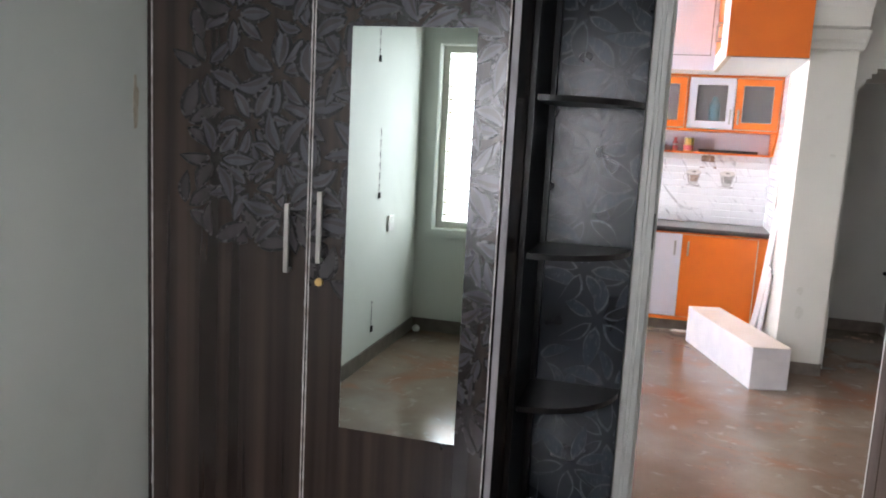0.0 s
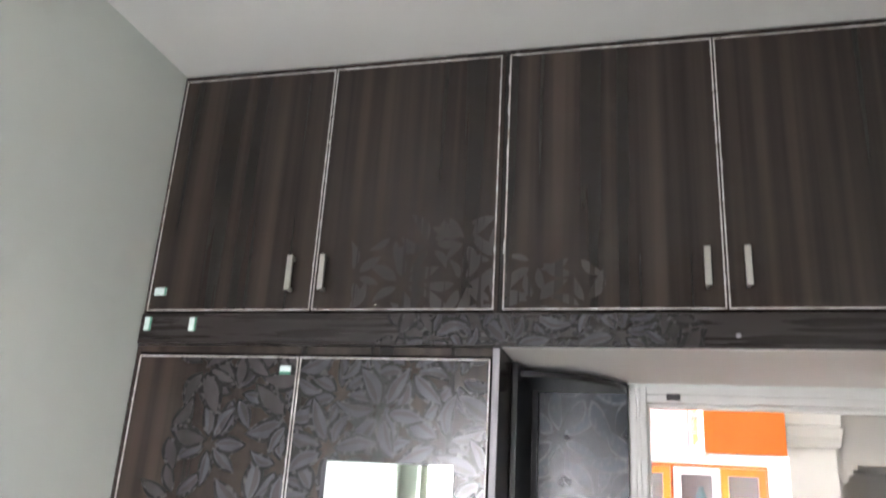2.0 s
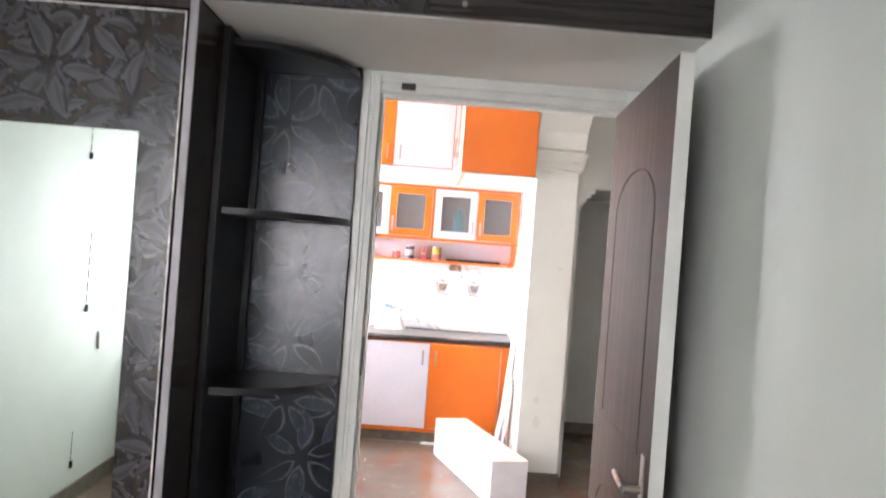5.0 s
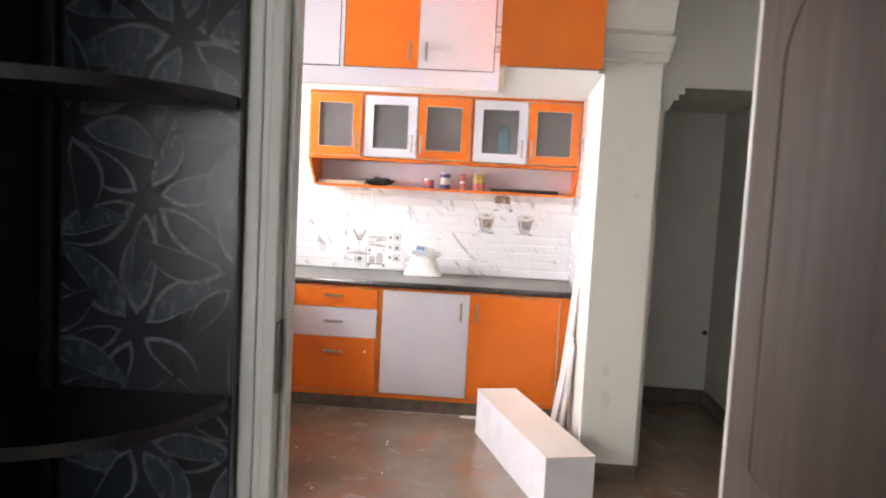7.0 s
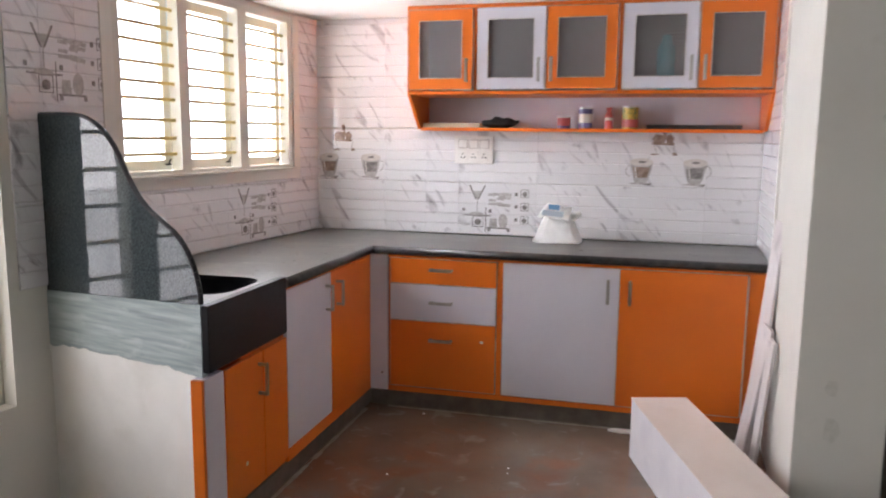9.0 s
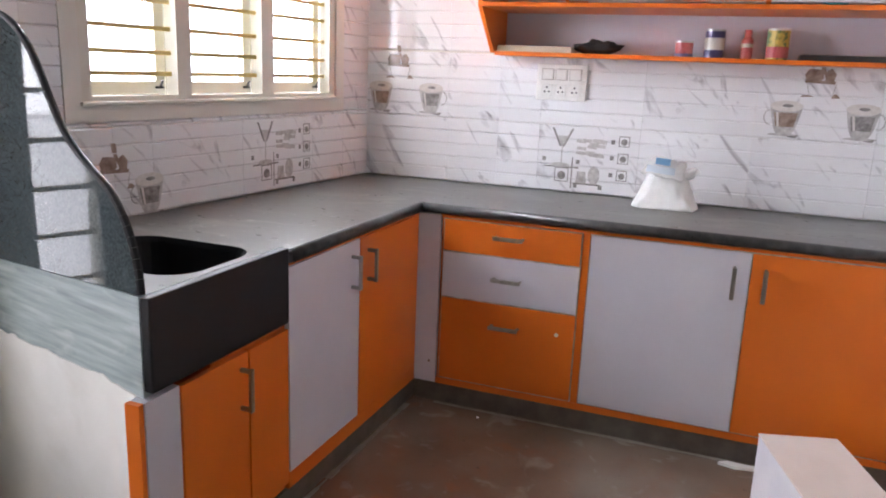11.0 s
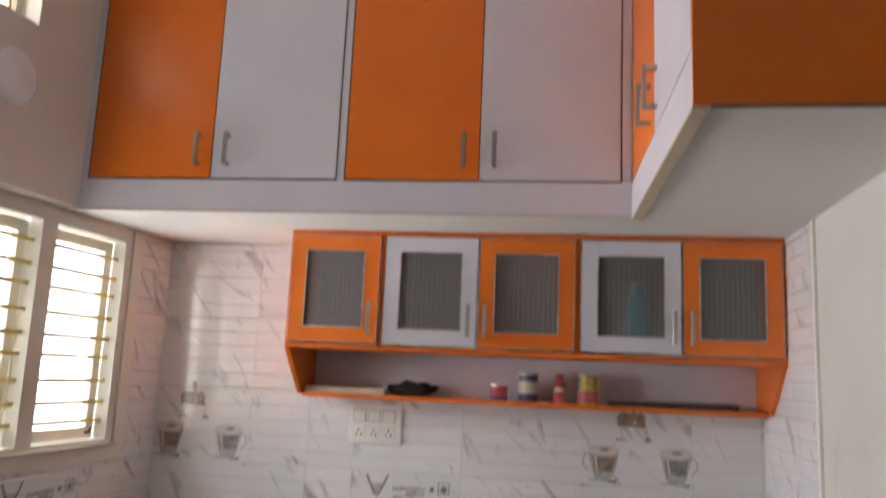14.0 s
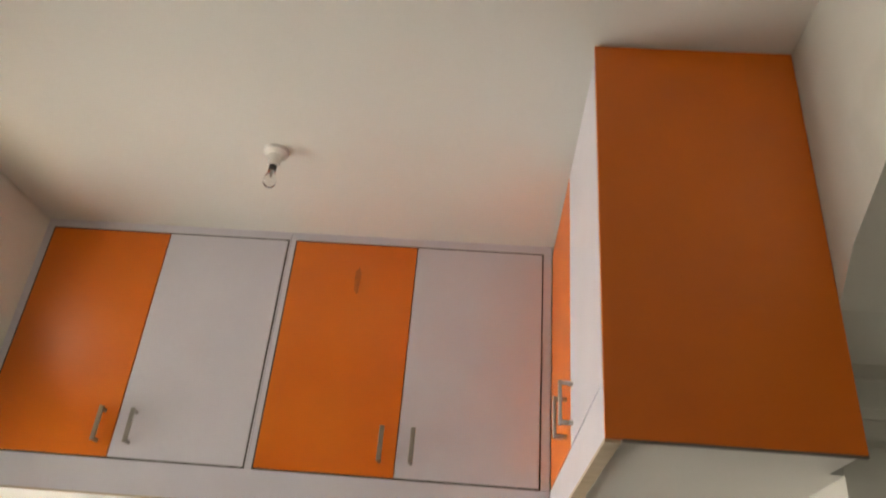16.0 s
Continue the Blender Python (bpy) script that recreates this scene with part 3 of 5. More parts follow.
setting("ceiling_kitchen", boxes((-2.4, 3.5, 5.126, 9.66, CEIL_K, CEIL_K + 0.12)), M_CEIL, "cream-white kitchen ceiling", "ceiling")
passage_door = thing("passage_door", (2.57, 8.6, 0), "dark brown wooden door standing open in the passage", "door")
part("leaf", boxes((2.55, 2.59, 8.15, 8.61, 0.01, 2.19), bevel=0.003), M_DOOR, passage_door)
part("latch_plate", boxes((2.542, 2.55, 8.30, 8.33, 1.08, 1.20), bevel=0.001), M_STEEL, passage_door, "small steel latch plate")
hole = thing("wall_hole", (2.41, 9.497, 0.545), "small round dark hole in the passage wall", "hole")
bm = bmesh.new()
rod(bm, (2.41, 9.499, 0.545), (2.41, 9.486, 0.545), 0.018, 14)
part("rim", bm, M_DARK, hole)

# slab that carries the kitchen lofts
bm = bmesh.new()
prism(bm, [(-1.385, 8.705), (0.735, 8.705), (0.735, 7.585), (1.252, 7.585), (1.252, 7.77), (1.287, 7.776), (1.356, 9.439), (-1.315, 9.439)], 2.192, 2.262, "z")
loft_slab = setting("loft_slab", bm, M_CEIL, "white plastered slab under the loft cabinets", "slab")
bm = bmesh.new()
box(bm, -0.118, 1.27, 4.372, 5.058, 2.252, 2.30)
setting("loft_slab", bm, M_CEIL, "white plastered slab over the doorway", "slab")

# ---------------------------------------------------------------- windows and doors


def kitchen_window():
    win = thing("window_1", (-1.316, 9.44, 0), "cream wooden three-light window with gold grille bars", "window", kind="structure")
    s0, s1, z0, z1 = WIN_K
    bm = bmesh.new()
    edges = [0.352, 0.762, 0.838, 1.242, 1.312, 1.688]
    pierced(bm, s0, s1, z0, z1, [(edges[2 * k], edges[2 * k + 1], z0 + 0.028, z1 - 0.025) for k in range(3)], -0.050, 0.008)
    part("window_frame", bm, M_CREAM, win, m=LW)
    bm = bmesh.new()
    strips(bm, s0 - 0.07, s1 + 0.07, z0 - 0.055, z1 + 0.03, 0.0, 0.016, 0.066, "lr")
    box(bm, s0 - 0.004, s1 + 0.004, 0.0, 0.016, z0 - 0.055, z0 - 0.002)
    part("window_trim", bm, M_KWALL, win, m=LW)
    part("window_sill", boxes((s0 - 0.012, s1 + 0.012, 0.0, 0.030, z0 - 0.002, z0 + 0.012), bevel=0.003), M_CREAM, win, m=LW)
    for k in range(3):
        a, b = edges[2 * k] + 0.002, edges[2 * k + 1] - 0.002
        lo, hi = z0 + 0.03, z1 - 0.03
        bm = bmesh.new()
        pierced(bm, a, b, lo, hi, [(a + 0.045, b - 0.045, lo + 0.045, hi - 0.045)], -0.086, -0.053)
        sash = part("sash", bm, M_CREAM, win, m=LW)
        pane = part("pane", boxes((a + 0.045, b - 0.045, -0.073, -0.069, lo + 0.045, hi - 0.045)), M_GLASS, sash, m=LW)
        pane.visible_shadow = False
        for i in range(9):
            zz = lo + (hi - lo) * (i + 0.75 + (0.12 if i % 3 == 0 else 0)) / 9.6
            bm = bmesh.new()
            box(bm, a - 0.01, b + 0.01, -0.026, -0.022, zz - 0.008, zz + 0.008, bevel=0.001)
            part("grille_bar", bm, M_GRILLE, win, m=LW)
        bm = bmesh.new()
        box(bm, a + 0.02, a + 0.05, -0.055, -0.040, lo + 0.02, lo + 0.028)
        rod(bm, (a + 0.035, -0.048, lo + 0.02), (a + 0.035, -0.030, lo + 0.05), 0.004)
        part("stay", bm, M_BLACK, win, "small dark casement stay", m=LW)
    vent = thing("window_2", (-1.41, 8.46, 2.8), "small high ventilator with a curled gold grille", "window", kind="structure")
    s0, s1, z0, z1 = VENT
    bm = bmesh.new()
    strips(bm, s0, s1, z0, z1, -0.06, -0.01, 0.03)
    part("window_frame", bm, M_CREAM, vent, m=LW)
    bm = bmesh.new()
    for f in (0.2, 0.5, 0.8):
        c = Vector((s0 + (s1 - s0) * f, -0.13, (z0 + z1) / 2))
        c.y = -0.03
        for i in range(20):
            a, b = 2 * math.pi * i / 20, 2 * math.pi * (i + 1) / 20
            rod(bm, c + Vector((0.085 * math.cos(a), 0, 0.1 * math.sin(a))), c + Vector((0.085 * math.cos(b), 0, 0.1 * math.sin(b))), 0.006, 6)
    for f in (0.06, 0.35, 0.65, 0.94):
        rod(bm, (s0 + (s1 - s0) * f, -0.03, z0 + 0.02), (s0 + (s1 - s0) * f, -0.03, z1 - 0.02), 0.006, 6)
    part("grille", bm, M_GRILLE, vent, m=LW)
    return win


kitchen_window()


def living_window():
    win = thing("window_4", (-1.6, 6.5, 0.8), "cream window with horizontal bars beside the sink", "window", kind="structure")
    s0, s1, z0, z1 = WIN_L
    bm = bmesh.new()
    pierced(bm, s0, s1, z0, z1, [(s0 + 0.03, 2.53, z0 + 0.03, z1 - 0.03), (2.66, 3.12, z0 + 0.03, z1 - 0.03), (3.18, s1 - 0.03, z0 + 0.03, z1 - 0.03)], -0.16, -0.06)
    part("window_frame", bm, M_CREAM, win, m=LW)
    for a, b in ((s0 + 0.03, 2.53), (2.66, 3.12), (3.18, s1 - 0.03)):
        pane = part("pane", boxes((a, b, -0.15, -0.146, z0 + 0.03, z1 - 0.03)), M_GLASS, win, m=LW)
        pane.visible_shadow = False
        for i in range(10):
            zz = z0 + 0.1 + (z1 - z0 - 0.2) * i / 9
            bm = bmesh.new()
            rod(bm, (a, -0.10, zz), (b, -0.10, zz), 0.009, 8)
            part("grille_bar", bm, M_GRILLE, win, m=LW)


living_window()


def bedroom_window():
    win = thing("window_3", (-0.57, 0.98, 0.86), "cream window with horizontal bars in the bedroom", "window", kind="structure")
    x0, x1, z0, z1 = WIN_B
    bm = bmesh.new()
    pierced(bm, x0, x1, z0, z1, [(x0 + 0.05, -0.58, z0 + 0.05, z1 - 0.05), (-0.53, x1 - 0.05, z0 + 0.05, z1 - 0.05)], 0.78, 0.90)
    part("window_frame", bm, M_CREAM, win)
    bm = bmesh.new()
    strips(bm, x0 - 0.07, x1 + 0.07, z0 - 0.07, z1 + 0.07, 0.98, 1.0, 0.065)
    part("window_trim", bm, M_WALL, win)
    for a, b in ((x0 + 0.05, -0.58), (-0.53, x1 - 0.05)):
        pane = part("pane", boxes((a, b, 0.80, 0.805, z0 + 0.05, z1 - 0.05)), M_GLASS, win)
        pane.visible_shadow = False
        for i in range(13):
            zz = z0 + 0.1 + (z1 - z0 - 0.2) * i / 12
            bm = bmesh.new()
            box(bm, a, b, 0.862, 0.868, zz - 0.007, zz + 0.007, bevel=0.001)
            part("grille_bar", bm, M_GRILLE, win)


bedroom_window()
setting("backdrop", boxes((-62, -61.8, -30, 50, -3, 40)), M_DAY, "bright hazy daylight outside the kitchen window", "sky")
setting("backdrop", boxes((-40, 40, -60, -59.8, -3, 40)), M_DAY, "bright hazy daylight outside the bedroom window", "sky")


def bedroom_door():
    fr = thing("door_frame", (0.74, 5.06, 0), "cream painted moulded wooden door frame", "door frame", kind="structure")
    bm = bmesh.new()
    for x0, x1 in ((0.262, 0.292), (0.292, 0.307), (0.307, 0.33)):
        box(bm, x0, x1, 5.046 if x0 != 0.292 else 5.052, 5.13, 0, 2.24, bevel=0.003)
    box(bm, 0.33, 0.345, 5.088, 5.13, 0, 2.165, bevel=0.003)
    part("jamb", bm, M_FRAME, fr)
    bm = bmesh.new()
    box(bm, 1.222, 1.268, 5.046, 5.13, 0, 2.24, bevel=0.003)
    box(bm, 1.207, 1.222, 5.088, 5.13, 0, 2.165, bevel=0.003)
    part("jamb", bm, M_FRAME, fr)
    bm = bmesh.new()
    box(bm, 0.33, 1.222, 5.046, 5.13, 2.21, 2.24, bevel=0.003)
    box(bm, 0.33, 1.222, 5.052, 5.13, 2.18, 2.21, bevel=0.003)
    box(bm, 0.33, 1.222, 5.088, 5.13, 2.165, 2.18, bevel=0.003)
    part("head", bm, M_FRAME, fr)
    part("strike_plate", boxes((0.331, 0.336, 5.052, 5.086, 1.15, 1.29), bevel=0.002), M_TIN2, fr, "dull steel strike plate")
    part("latch_keep", boxes((0.405, 0.455, 5.03, 5.046, 2.188, 2.212), bevel=0.002), M_BLACK, fr, "small black latch keep")
    # leaf, swung open against the wall
    h = Matrix.Translation((1.224, 5.05, 0)) @ Matrix.Rotation(radians(-93.9), 4, "Z")
    leaf_t = thing("door_1", (1.224, 5.05, 0), "brown wood-grain door with raised panels standing open", "door")
    part("leaf", boxes((0.0, 0.885, -0.036, 0.0, 0.012, 2.155), bevel=0.002), M_DOOR, leaf_t, m=h)
    part("edge", boxes((0.885, 0.889, -0.036, 0.0, 0.012, 2.155)), M_FRAME, leaf_t, "pale unpainted edge", m=h)
    for z0, z1 in ((0.22, 0.92), (1.12, 1.90)):
        bm = bmesh.new()
        n = 14
        out = [(0.16, z0), (0.73, z0), (0.73, z1 - 0.12)] + [(0.445 + 0.285 * math.cos(math.pi * i / n), z1 - 0.12 + 0.13 * math.sin(math.pi * i / n)) for i in range(1, n)] + [(0.16, z1 - 0.12)]
        for (a, b), (c, d) in zip(out, out[1:] + out[:1]):
            rod(bm, (a, -0.0345, b), (c, -0.0345, d), 0.0045, 6)
        part("panel_moulding", bm, M_DOOR, leaf_t, m=h)
    bm = bmesh.new()
    rod(bm, (0.82, -0.036, 1.05), (0.82, -0.085, 1.05), 0.011)
    rod(bm, (0.82, -0.085, 1.05), (0.70, -0.085, 1.06), 0.009)
    box(bm, 0.80, 0.84, -0.041, -0.036, 0.96, 1.14, bevel=0.002)
    part("lever_handle", bm, M_STEEL, leaf_t, "steel lever handle", m=h)


bedroom_door()

# ---------------------------------------------------------------- bedroom wardrobe and loft
YF = 4.366


def chips(parent, x0, x1, z0, z1, seed):
    """Uneven smears of pale filler along a door's edges."""
    rnd = random.Random(seed)
    bm = bmesh.new()
    for x in (x0 + 0.002, x1 - 0.002):
        for i in range(6):
            z, h, w, d = rnd.uniform(z0, z1 - 0.1), rnd.uniform(0.006, 0.06), rnd.uniform(0.001, 0.0034), rnd.uniform(-0.002, 0.002)
            prism(bm, [(x + d - w, z), (x + d + w * 0.6, z + h * 0.1), (x + d + w, z + h * 0.7), (x + d, z + h), (x + d - w * 0.8, z + h * 0.6)], YF - 0.0074, YF - 0.0062, "y")
    for z in (z0 + 0.002, z1 - 0.002):
        for i in range(4):
            x, h, w = rnd.uniform(x0, x1 - 0.08), rnd.uniform(0.0015, 0.0032), rnd.uniform(0.01, 0.06)
            prism(bm, [(x, z - h), (x + w * 0.7, z - h * 0.6), (x + w, z), (x + w * 0.5, z + h), (x + w * 0.1, z + h * 0.7)], YF - 0.0074, YF - 0.0062, "y")
    tagged(part("filler_smear", bm, M_FILLER, parent, "chipped pale filler"), kind="stuff")



def wardrobe():
    w = thing("wardrobe", (-0.78, 4.7, 0), "dark streaked two-door wardrobe with floral print and mirror", "wardrobe")
    for name, spec in (("side_panel", (-1.438, -1.42, YF, 5.05, 0, 2.25)), ("side_panel", (-0.14, -0.12, YF, 5.05, 0, 2.25)), ("back_panel", (-1.42, -0.14, 5.03, 5.05, 0, 2.25)),
                       ("plinth", (-1.42, -0.14, YF + 0.03, 5.03, 0.0, 0.06)), ("top_panel", (-1.42, -0.14, YF, 5.03, 2.222, 2.25))):
        part(name, boxes(spec, bevel=0.0008), M_WOOD, w)
    for x0, x1 in ((-1.417, -0.806), (-0.800, -0.150)):
        d = part("door", boxes((x0, x1, YF - 0.004, YF + 0.016, 0.065, 2.213), bevel=0.0015), M_WOOD, w)
        bm = bmesh.new()
        strips(bm, x0, x1, 0.067, 2.212, YF - 0.0062, YF - 0.004, 0.0045)
        part("edge_filler", bm, M_BAND, d, "pale chipped filler along the edge")
        chips(d, x0, x1, 0.067, 2.212, 40 + int(x0 * 10))
        y = YF - 0.004
        if x0 < -1:
            floral(d, x0, x1, 0.98, 2.213, y, 0.155, 3, lambda u, v: 1.3 * ramp01(u, -1.29, -1.08) * ramp01(v, 1.08, 1.35) * (1 - 0.6 * ramp01(v, 1.90, 2.12)), PRINT, 0.86, 1.42)
            bar_handle(d, (-0.868, y, 1.175), (0, 0, 1), 0.235, (0, -1, 0), wide=0.0085)
        else:
            floral(d, x0, x1, 0.30, 2.213, y, 0.155, 5, lambda u, v: ramp01(v, 0.45, 0.75) * max(ramp01(v, 0.95, 1.35), ramp01(u, -0.45, -0.25)), PRINT, 0.86, 1.42)
            bar_handle(d, (-0.750, y, 1.22), (0, 0, 1), 0.24, (0, -1, 0), wide=0.0085)
            part("mirror", boxes((-0.666, -0.252, y - 0.006, y, 0.525, 1.88), bevel=0.001), M_MIRROR, d, "frameless wall mirror with dust specks")
            bm = bmesh.new()
            rod(bm, (-0.757, y, 1.03), (-0.757, y - 0.012, 1.03), 0.014, 14)
            part("lock", bm, M_BRASS, d, "round brass lock")
    part("edge_lipping", boxes((-0.143, -0.121, YF - 0.005, YF - 0.0005, 0.0, 2.249), bevel=0.001), M_LIP, w, "pale worn lipping on the side panel")
    for x, z in ((-0.85, 2.167),):
        s = thing("paper_sticker", (x, y, z), "small mint paper sticker on the wardrobe", "sticker", "stickers on the wardrobe")
        part("sheet", boxes((x - 0.02, x + 0.02, y - 0.002, y - 0.0005, z - 0.014, z + 0.014)), M_PAPER, s)
        part("printed_edge", boxes((x - 0.02, x + 0.02, y - 0.0025, y - 0.002, z - 0.014, z - 0.005)), M_GREENINK, s, "green printed edge")
    return w


wardrobe()


def corner_shelf():
    c = thing("corner_shelf", (0.08, 5.0, 0), "dark open corner shelf with rounded shelves and floral back", "shelf")
    back = part("back_panel", boxes((-0.118, 0.262, 5.012, 5.045, 0.0, 2.248)), M_SLATE, c)
    floral(back, -0.075, 0.262, 0.02, 2.24, 5.012, 0.205, 11, lambda u, v: 0.62, SHELFPRINT, 0.84, 1.0)
    part("side_panel", boxes((-0.118, -0.098, 4.60, 5.012, 0.0, 2.248)), M_SHELF, c)
    part("upright", boxes((-0.098, -0.075, 4.985, 5.012, 0.0, 2.248)), M_SHELF, c)
    for z in (0.06, 0.585, 1.15, 1.705, 2.225):
        bm = bmesh.new()
        n = 14
        pts = [(-0.097, 5.011)] + [(-0.097 + 0.355 * math.sin(math.pi / 2 * i / n), 5.011 - 0.36 * math.cos(math.pi / 2 * i / n)) for i in range(n + 1)]
        prism(bm, pts, z - 0.02, z + 0.001, "z")
        part("shelf", bm, M_SHELF, c)
    return c


corner_shelf()


def bedroom_loft():
    spans = ((-1.438, -0.134, ((-1.425, -0.788), (-0.782, -0.147)), -0.865, -0.743), (-0.132, 1.270, ((-0.118, 0.566), (0.572, 1.240)), 0.514, 0.63))
    for k, (a, b, doors, h0, h1) in enumerate(spans):
        c = thing("loft_cabinet", ((a + b) / 2, 4.7, 2.31), "dark streaked two-door loft cabinet near the ceiling", "cabinet", "bedroom loft cabinets")
        for name, spec in (("side_panel", (a, a + 0.012, YF, 5.05, 2.31, 3.34)), ("side_panel", (b - 0.012, b, YF, 5.05, 2.31, 3.34)), ("bottom_panel", (a + 0.012, b - 0.012, YF, 5.05, 2.31, 2.365)),
                           ("top_panel", (a + 0.012, b - 0.012, YF, 5.05, 3.325, 3.34)), ("back_panel", (a + 0.012, b - 0.012, 5.03, 5.05, 2.365, 3.325))):
            part(name, boxes(spec, bevel=0.0008), M_WOOD, c)
        for i, (x0, x1) in enumerate(doors):
            d = part("door", boxes((x0, x1, YF - 0.004, YF + 0.016, 2.372, 3.318), bevel=0.0015), M_WOOD, c)
            bm = bmesh.new()
            strips(bm, x0, x1, 2.373, 3.317, YF - 0.0062, YF - 0.004, 0.0045)
            part("edge_filler", bm, M_BAND, d, "pale chipped filler along the edge")
            chips(d, x0, x1, 2.373, 3.317, 60 + int(x0 * 10))
            bar_handle(d, ((h0, h1)[i], YF - 0.004, 2.50), (0, 0, 1), 0.125, (0, -1, 0), mat=M_SATIN, wide=0.010)
            if (k, i) == (0, 1):
                floral(d, x0, x1, 2.372, 2.85, YF - 0.004, 0.13, 21, lambda u, v: 0.8 * ramp01(u, -0.72, -0.45) * (1 - ramp01(v, 2.5, 2.72)), FAINT)
            if (k, i) == (1, 0):
                floral(d, x0, x1, 2.372, 2.80, YF - 0.004, 0.13, 22, lambda u, v: 0.5 * (1 - ramp01(u, 0.0, 0.32)) * (1 - ramp01(v, 2.42, 2.62)), FAINT)
    v = thing("valance_board", (-0.085, 4.36, 2.25), "dark board below the loft with a floral print", "board")
    part("board", boxes((-1.438, 1.270, YF - 0.008, YF + 0.004, 2.253, 2.362), bevel=0.001), M_WOODH, v)
    floral(v, -0.70, 0.62, 2.253, 2.362, YF - 0.008, 0.125, 23, lambda u, w: 1 - ramp01(abs(u + 0.02), 0.28, 0.52), PRINT)
    for x, z, n in ((-1.381, 2.445, YF - 0.004), (-1.407, 2.325, YF - 0.008), (-1.226, 2.323, YF - 0.008)):
        s = thing("paper_sticker", (x, n, z), "small mint paper sticker on the dark laminate", "sticker", "stickers on the wardrobe")
        w, h = (0.024, 0.014) if z > 2.4 else (0.014, 0.024)
        part("sheet", boxes((x - w, x + w, n - 0.002, n - 0.0005, z - h, z + h)), M_PAPER, s)
        part("printed_edge", boxes((x + w - 0.007, x + w, n - 0.0025, n - 0.002, z - h, z + h)), M_GREENINK, s, "green printed edge")


bedroom_loft()
sw = thing("light_switch", (-1.434, 1.63, 0.92), "small white switch box on the bedroom wall", "switch")
part("plate", boxes((-1.44, -1.426, 1.565, 1.685, 0.865, 0.975), bevel=0.004), M_SWITCH, sw)
for k, (y, z0, z1) in enumerate(((1.965, 2.05, 2.4), (1.88, 1.16, 1.6), (1.93, 0.25, 0.42))):
    t = thing("wall_crack", (-1.439, y, z0), "thin dark conduit chase mark in the bedroom wall", "mark", "marks on the wall")
    bm = bmesh.new()
    for i in range(6):
        zz = z0 + (z1 - z0) * i / 6
        box(bm, -1.4395, -1.4375, y - 0.003, y + 0.003, zz, zz + (z1 - z0) / 9)
    box(bm, -1.4395, -1.43, y - 0.012, y + 0.012, z0 - 0.05, z0 - 0.01)
    part("line", bm, M_DARK, t)


def stain(x, y, z, rx, rz, seed, side, mat, label):
    """A thin smear on a wall that looks to -y, or to +x when side is true."""
    t = thing("wall_stain", (x, y, z), label, "stain", "stains on the walls")
    bm = bmesh.new()
    pts = []
    for i in range(18):
        a = 2 * math.pi * i / 18
        k = 1 + 0.55 * noise.noise(Vector((math.cos(a) * 1.6, math.sin(a) * 1.6, seed)))
        pts.append((rx * k * math.cos(a), rz * k * math.sin(a)))
    if side:
        prism(bm, [(y + a, z + b) for a, b in pts], x, x + 0.0015, "x")
    else:
        prism(bm, [(x + a, z + b) for a, b in pts], y - 0.0015, y, "y")
    part("smear", bm, mat, t)


blotch(M_COUNTER, 5.0, 0.56, 0.72, (0.20, 0.19, 0.165), 0.6, (0.6, 1.4, 1))
blotch(M_COUNTER, 34.0, 0.64, 0.72, (0.30, 0.29, 0.26), 0.5)
blotch(M_PLANK, 7.0, 0.56, 0.66, (0.42, 0.39, 0.40), 0.55, (2, 2, 0.8))
blotch(M_BOXTOP, 3.2, 0.55, 0.70, (0.70, 0.63, 0.58), 0.6)
blotch(M_BOXSIDE, 4.0, 0.58, 0.70, (0.55, 0.52, 0.55), 0.5)
blotch(M_PLASTER, 2.6, 0.55, 0.70, (0.60, 0.58, 0.53), 0.5)
blotch(M_GREY, 3.4, 0.62, 0.74, (0.50, 0.49, 0.43), 0.35)
blotch(M_WALL, 2.4, 0.62, 0.76, (0.54, 0.56, 0.51), 0.35)
blotch(M_KWALL, 2.2, 0.62, 0.76, (0.62, 0.59, 0.52), 0.4)
blotch(M_RAWSLAB, 6.0, 0.55, 0.70, (0.52, 0.58, 0.57), 0.55, (1, 1, 3))
M_TAN = material("tan_smear", (0.44, 0.38, 0.28), 0.7, second=(0.56, 0.52, 0.42), scale=30)
M_SMUDGE = material("grey_smudge", (0.545, 0.54, 0.485), 0.65, second=(0.63, 0.62, 0.57), scale=40)
stain(-1.4398, 4.305, 1.60, 0.014, 0.085, 2.0, True, M_TAN, "tan smear on the wall beside the wardrobe")
for x, z, rx, rz, k in ((1.405, 0.60, 0.022, 0.03, 1.0), (1.412, 0.44, 0.030, 0.045, 5.0), (1.505, 1.555, 0.022, 0.012, 8.0)):
    stain(x, 7.7748, z, rx, rz, k, False, M_SMUDGE, "faint grey-green smudge on the column")

# ---------------------------------------------------------------- kitchen base units
YB = 8.75


def base_door(parent, x0, x1, z0, z1, mat, name="door"):
    d = part(name, boxes((x0, x1, YB - 0.018, YB, z0, z1), bevel=0.0015), mat, parent)
    bm = bmesh.new()
    strips(bm, x0 - 0.003, x1 + 0.003, z0 - 0.003, z1 + 0.003, YB - 0.0165, YB - 0.003, 0.0028)
    part("edge_band", bm, M_BAND, d)
    return d


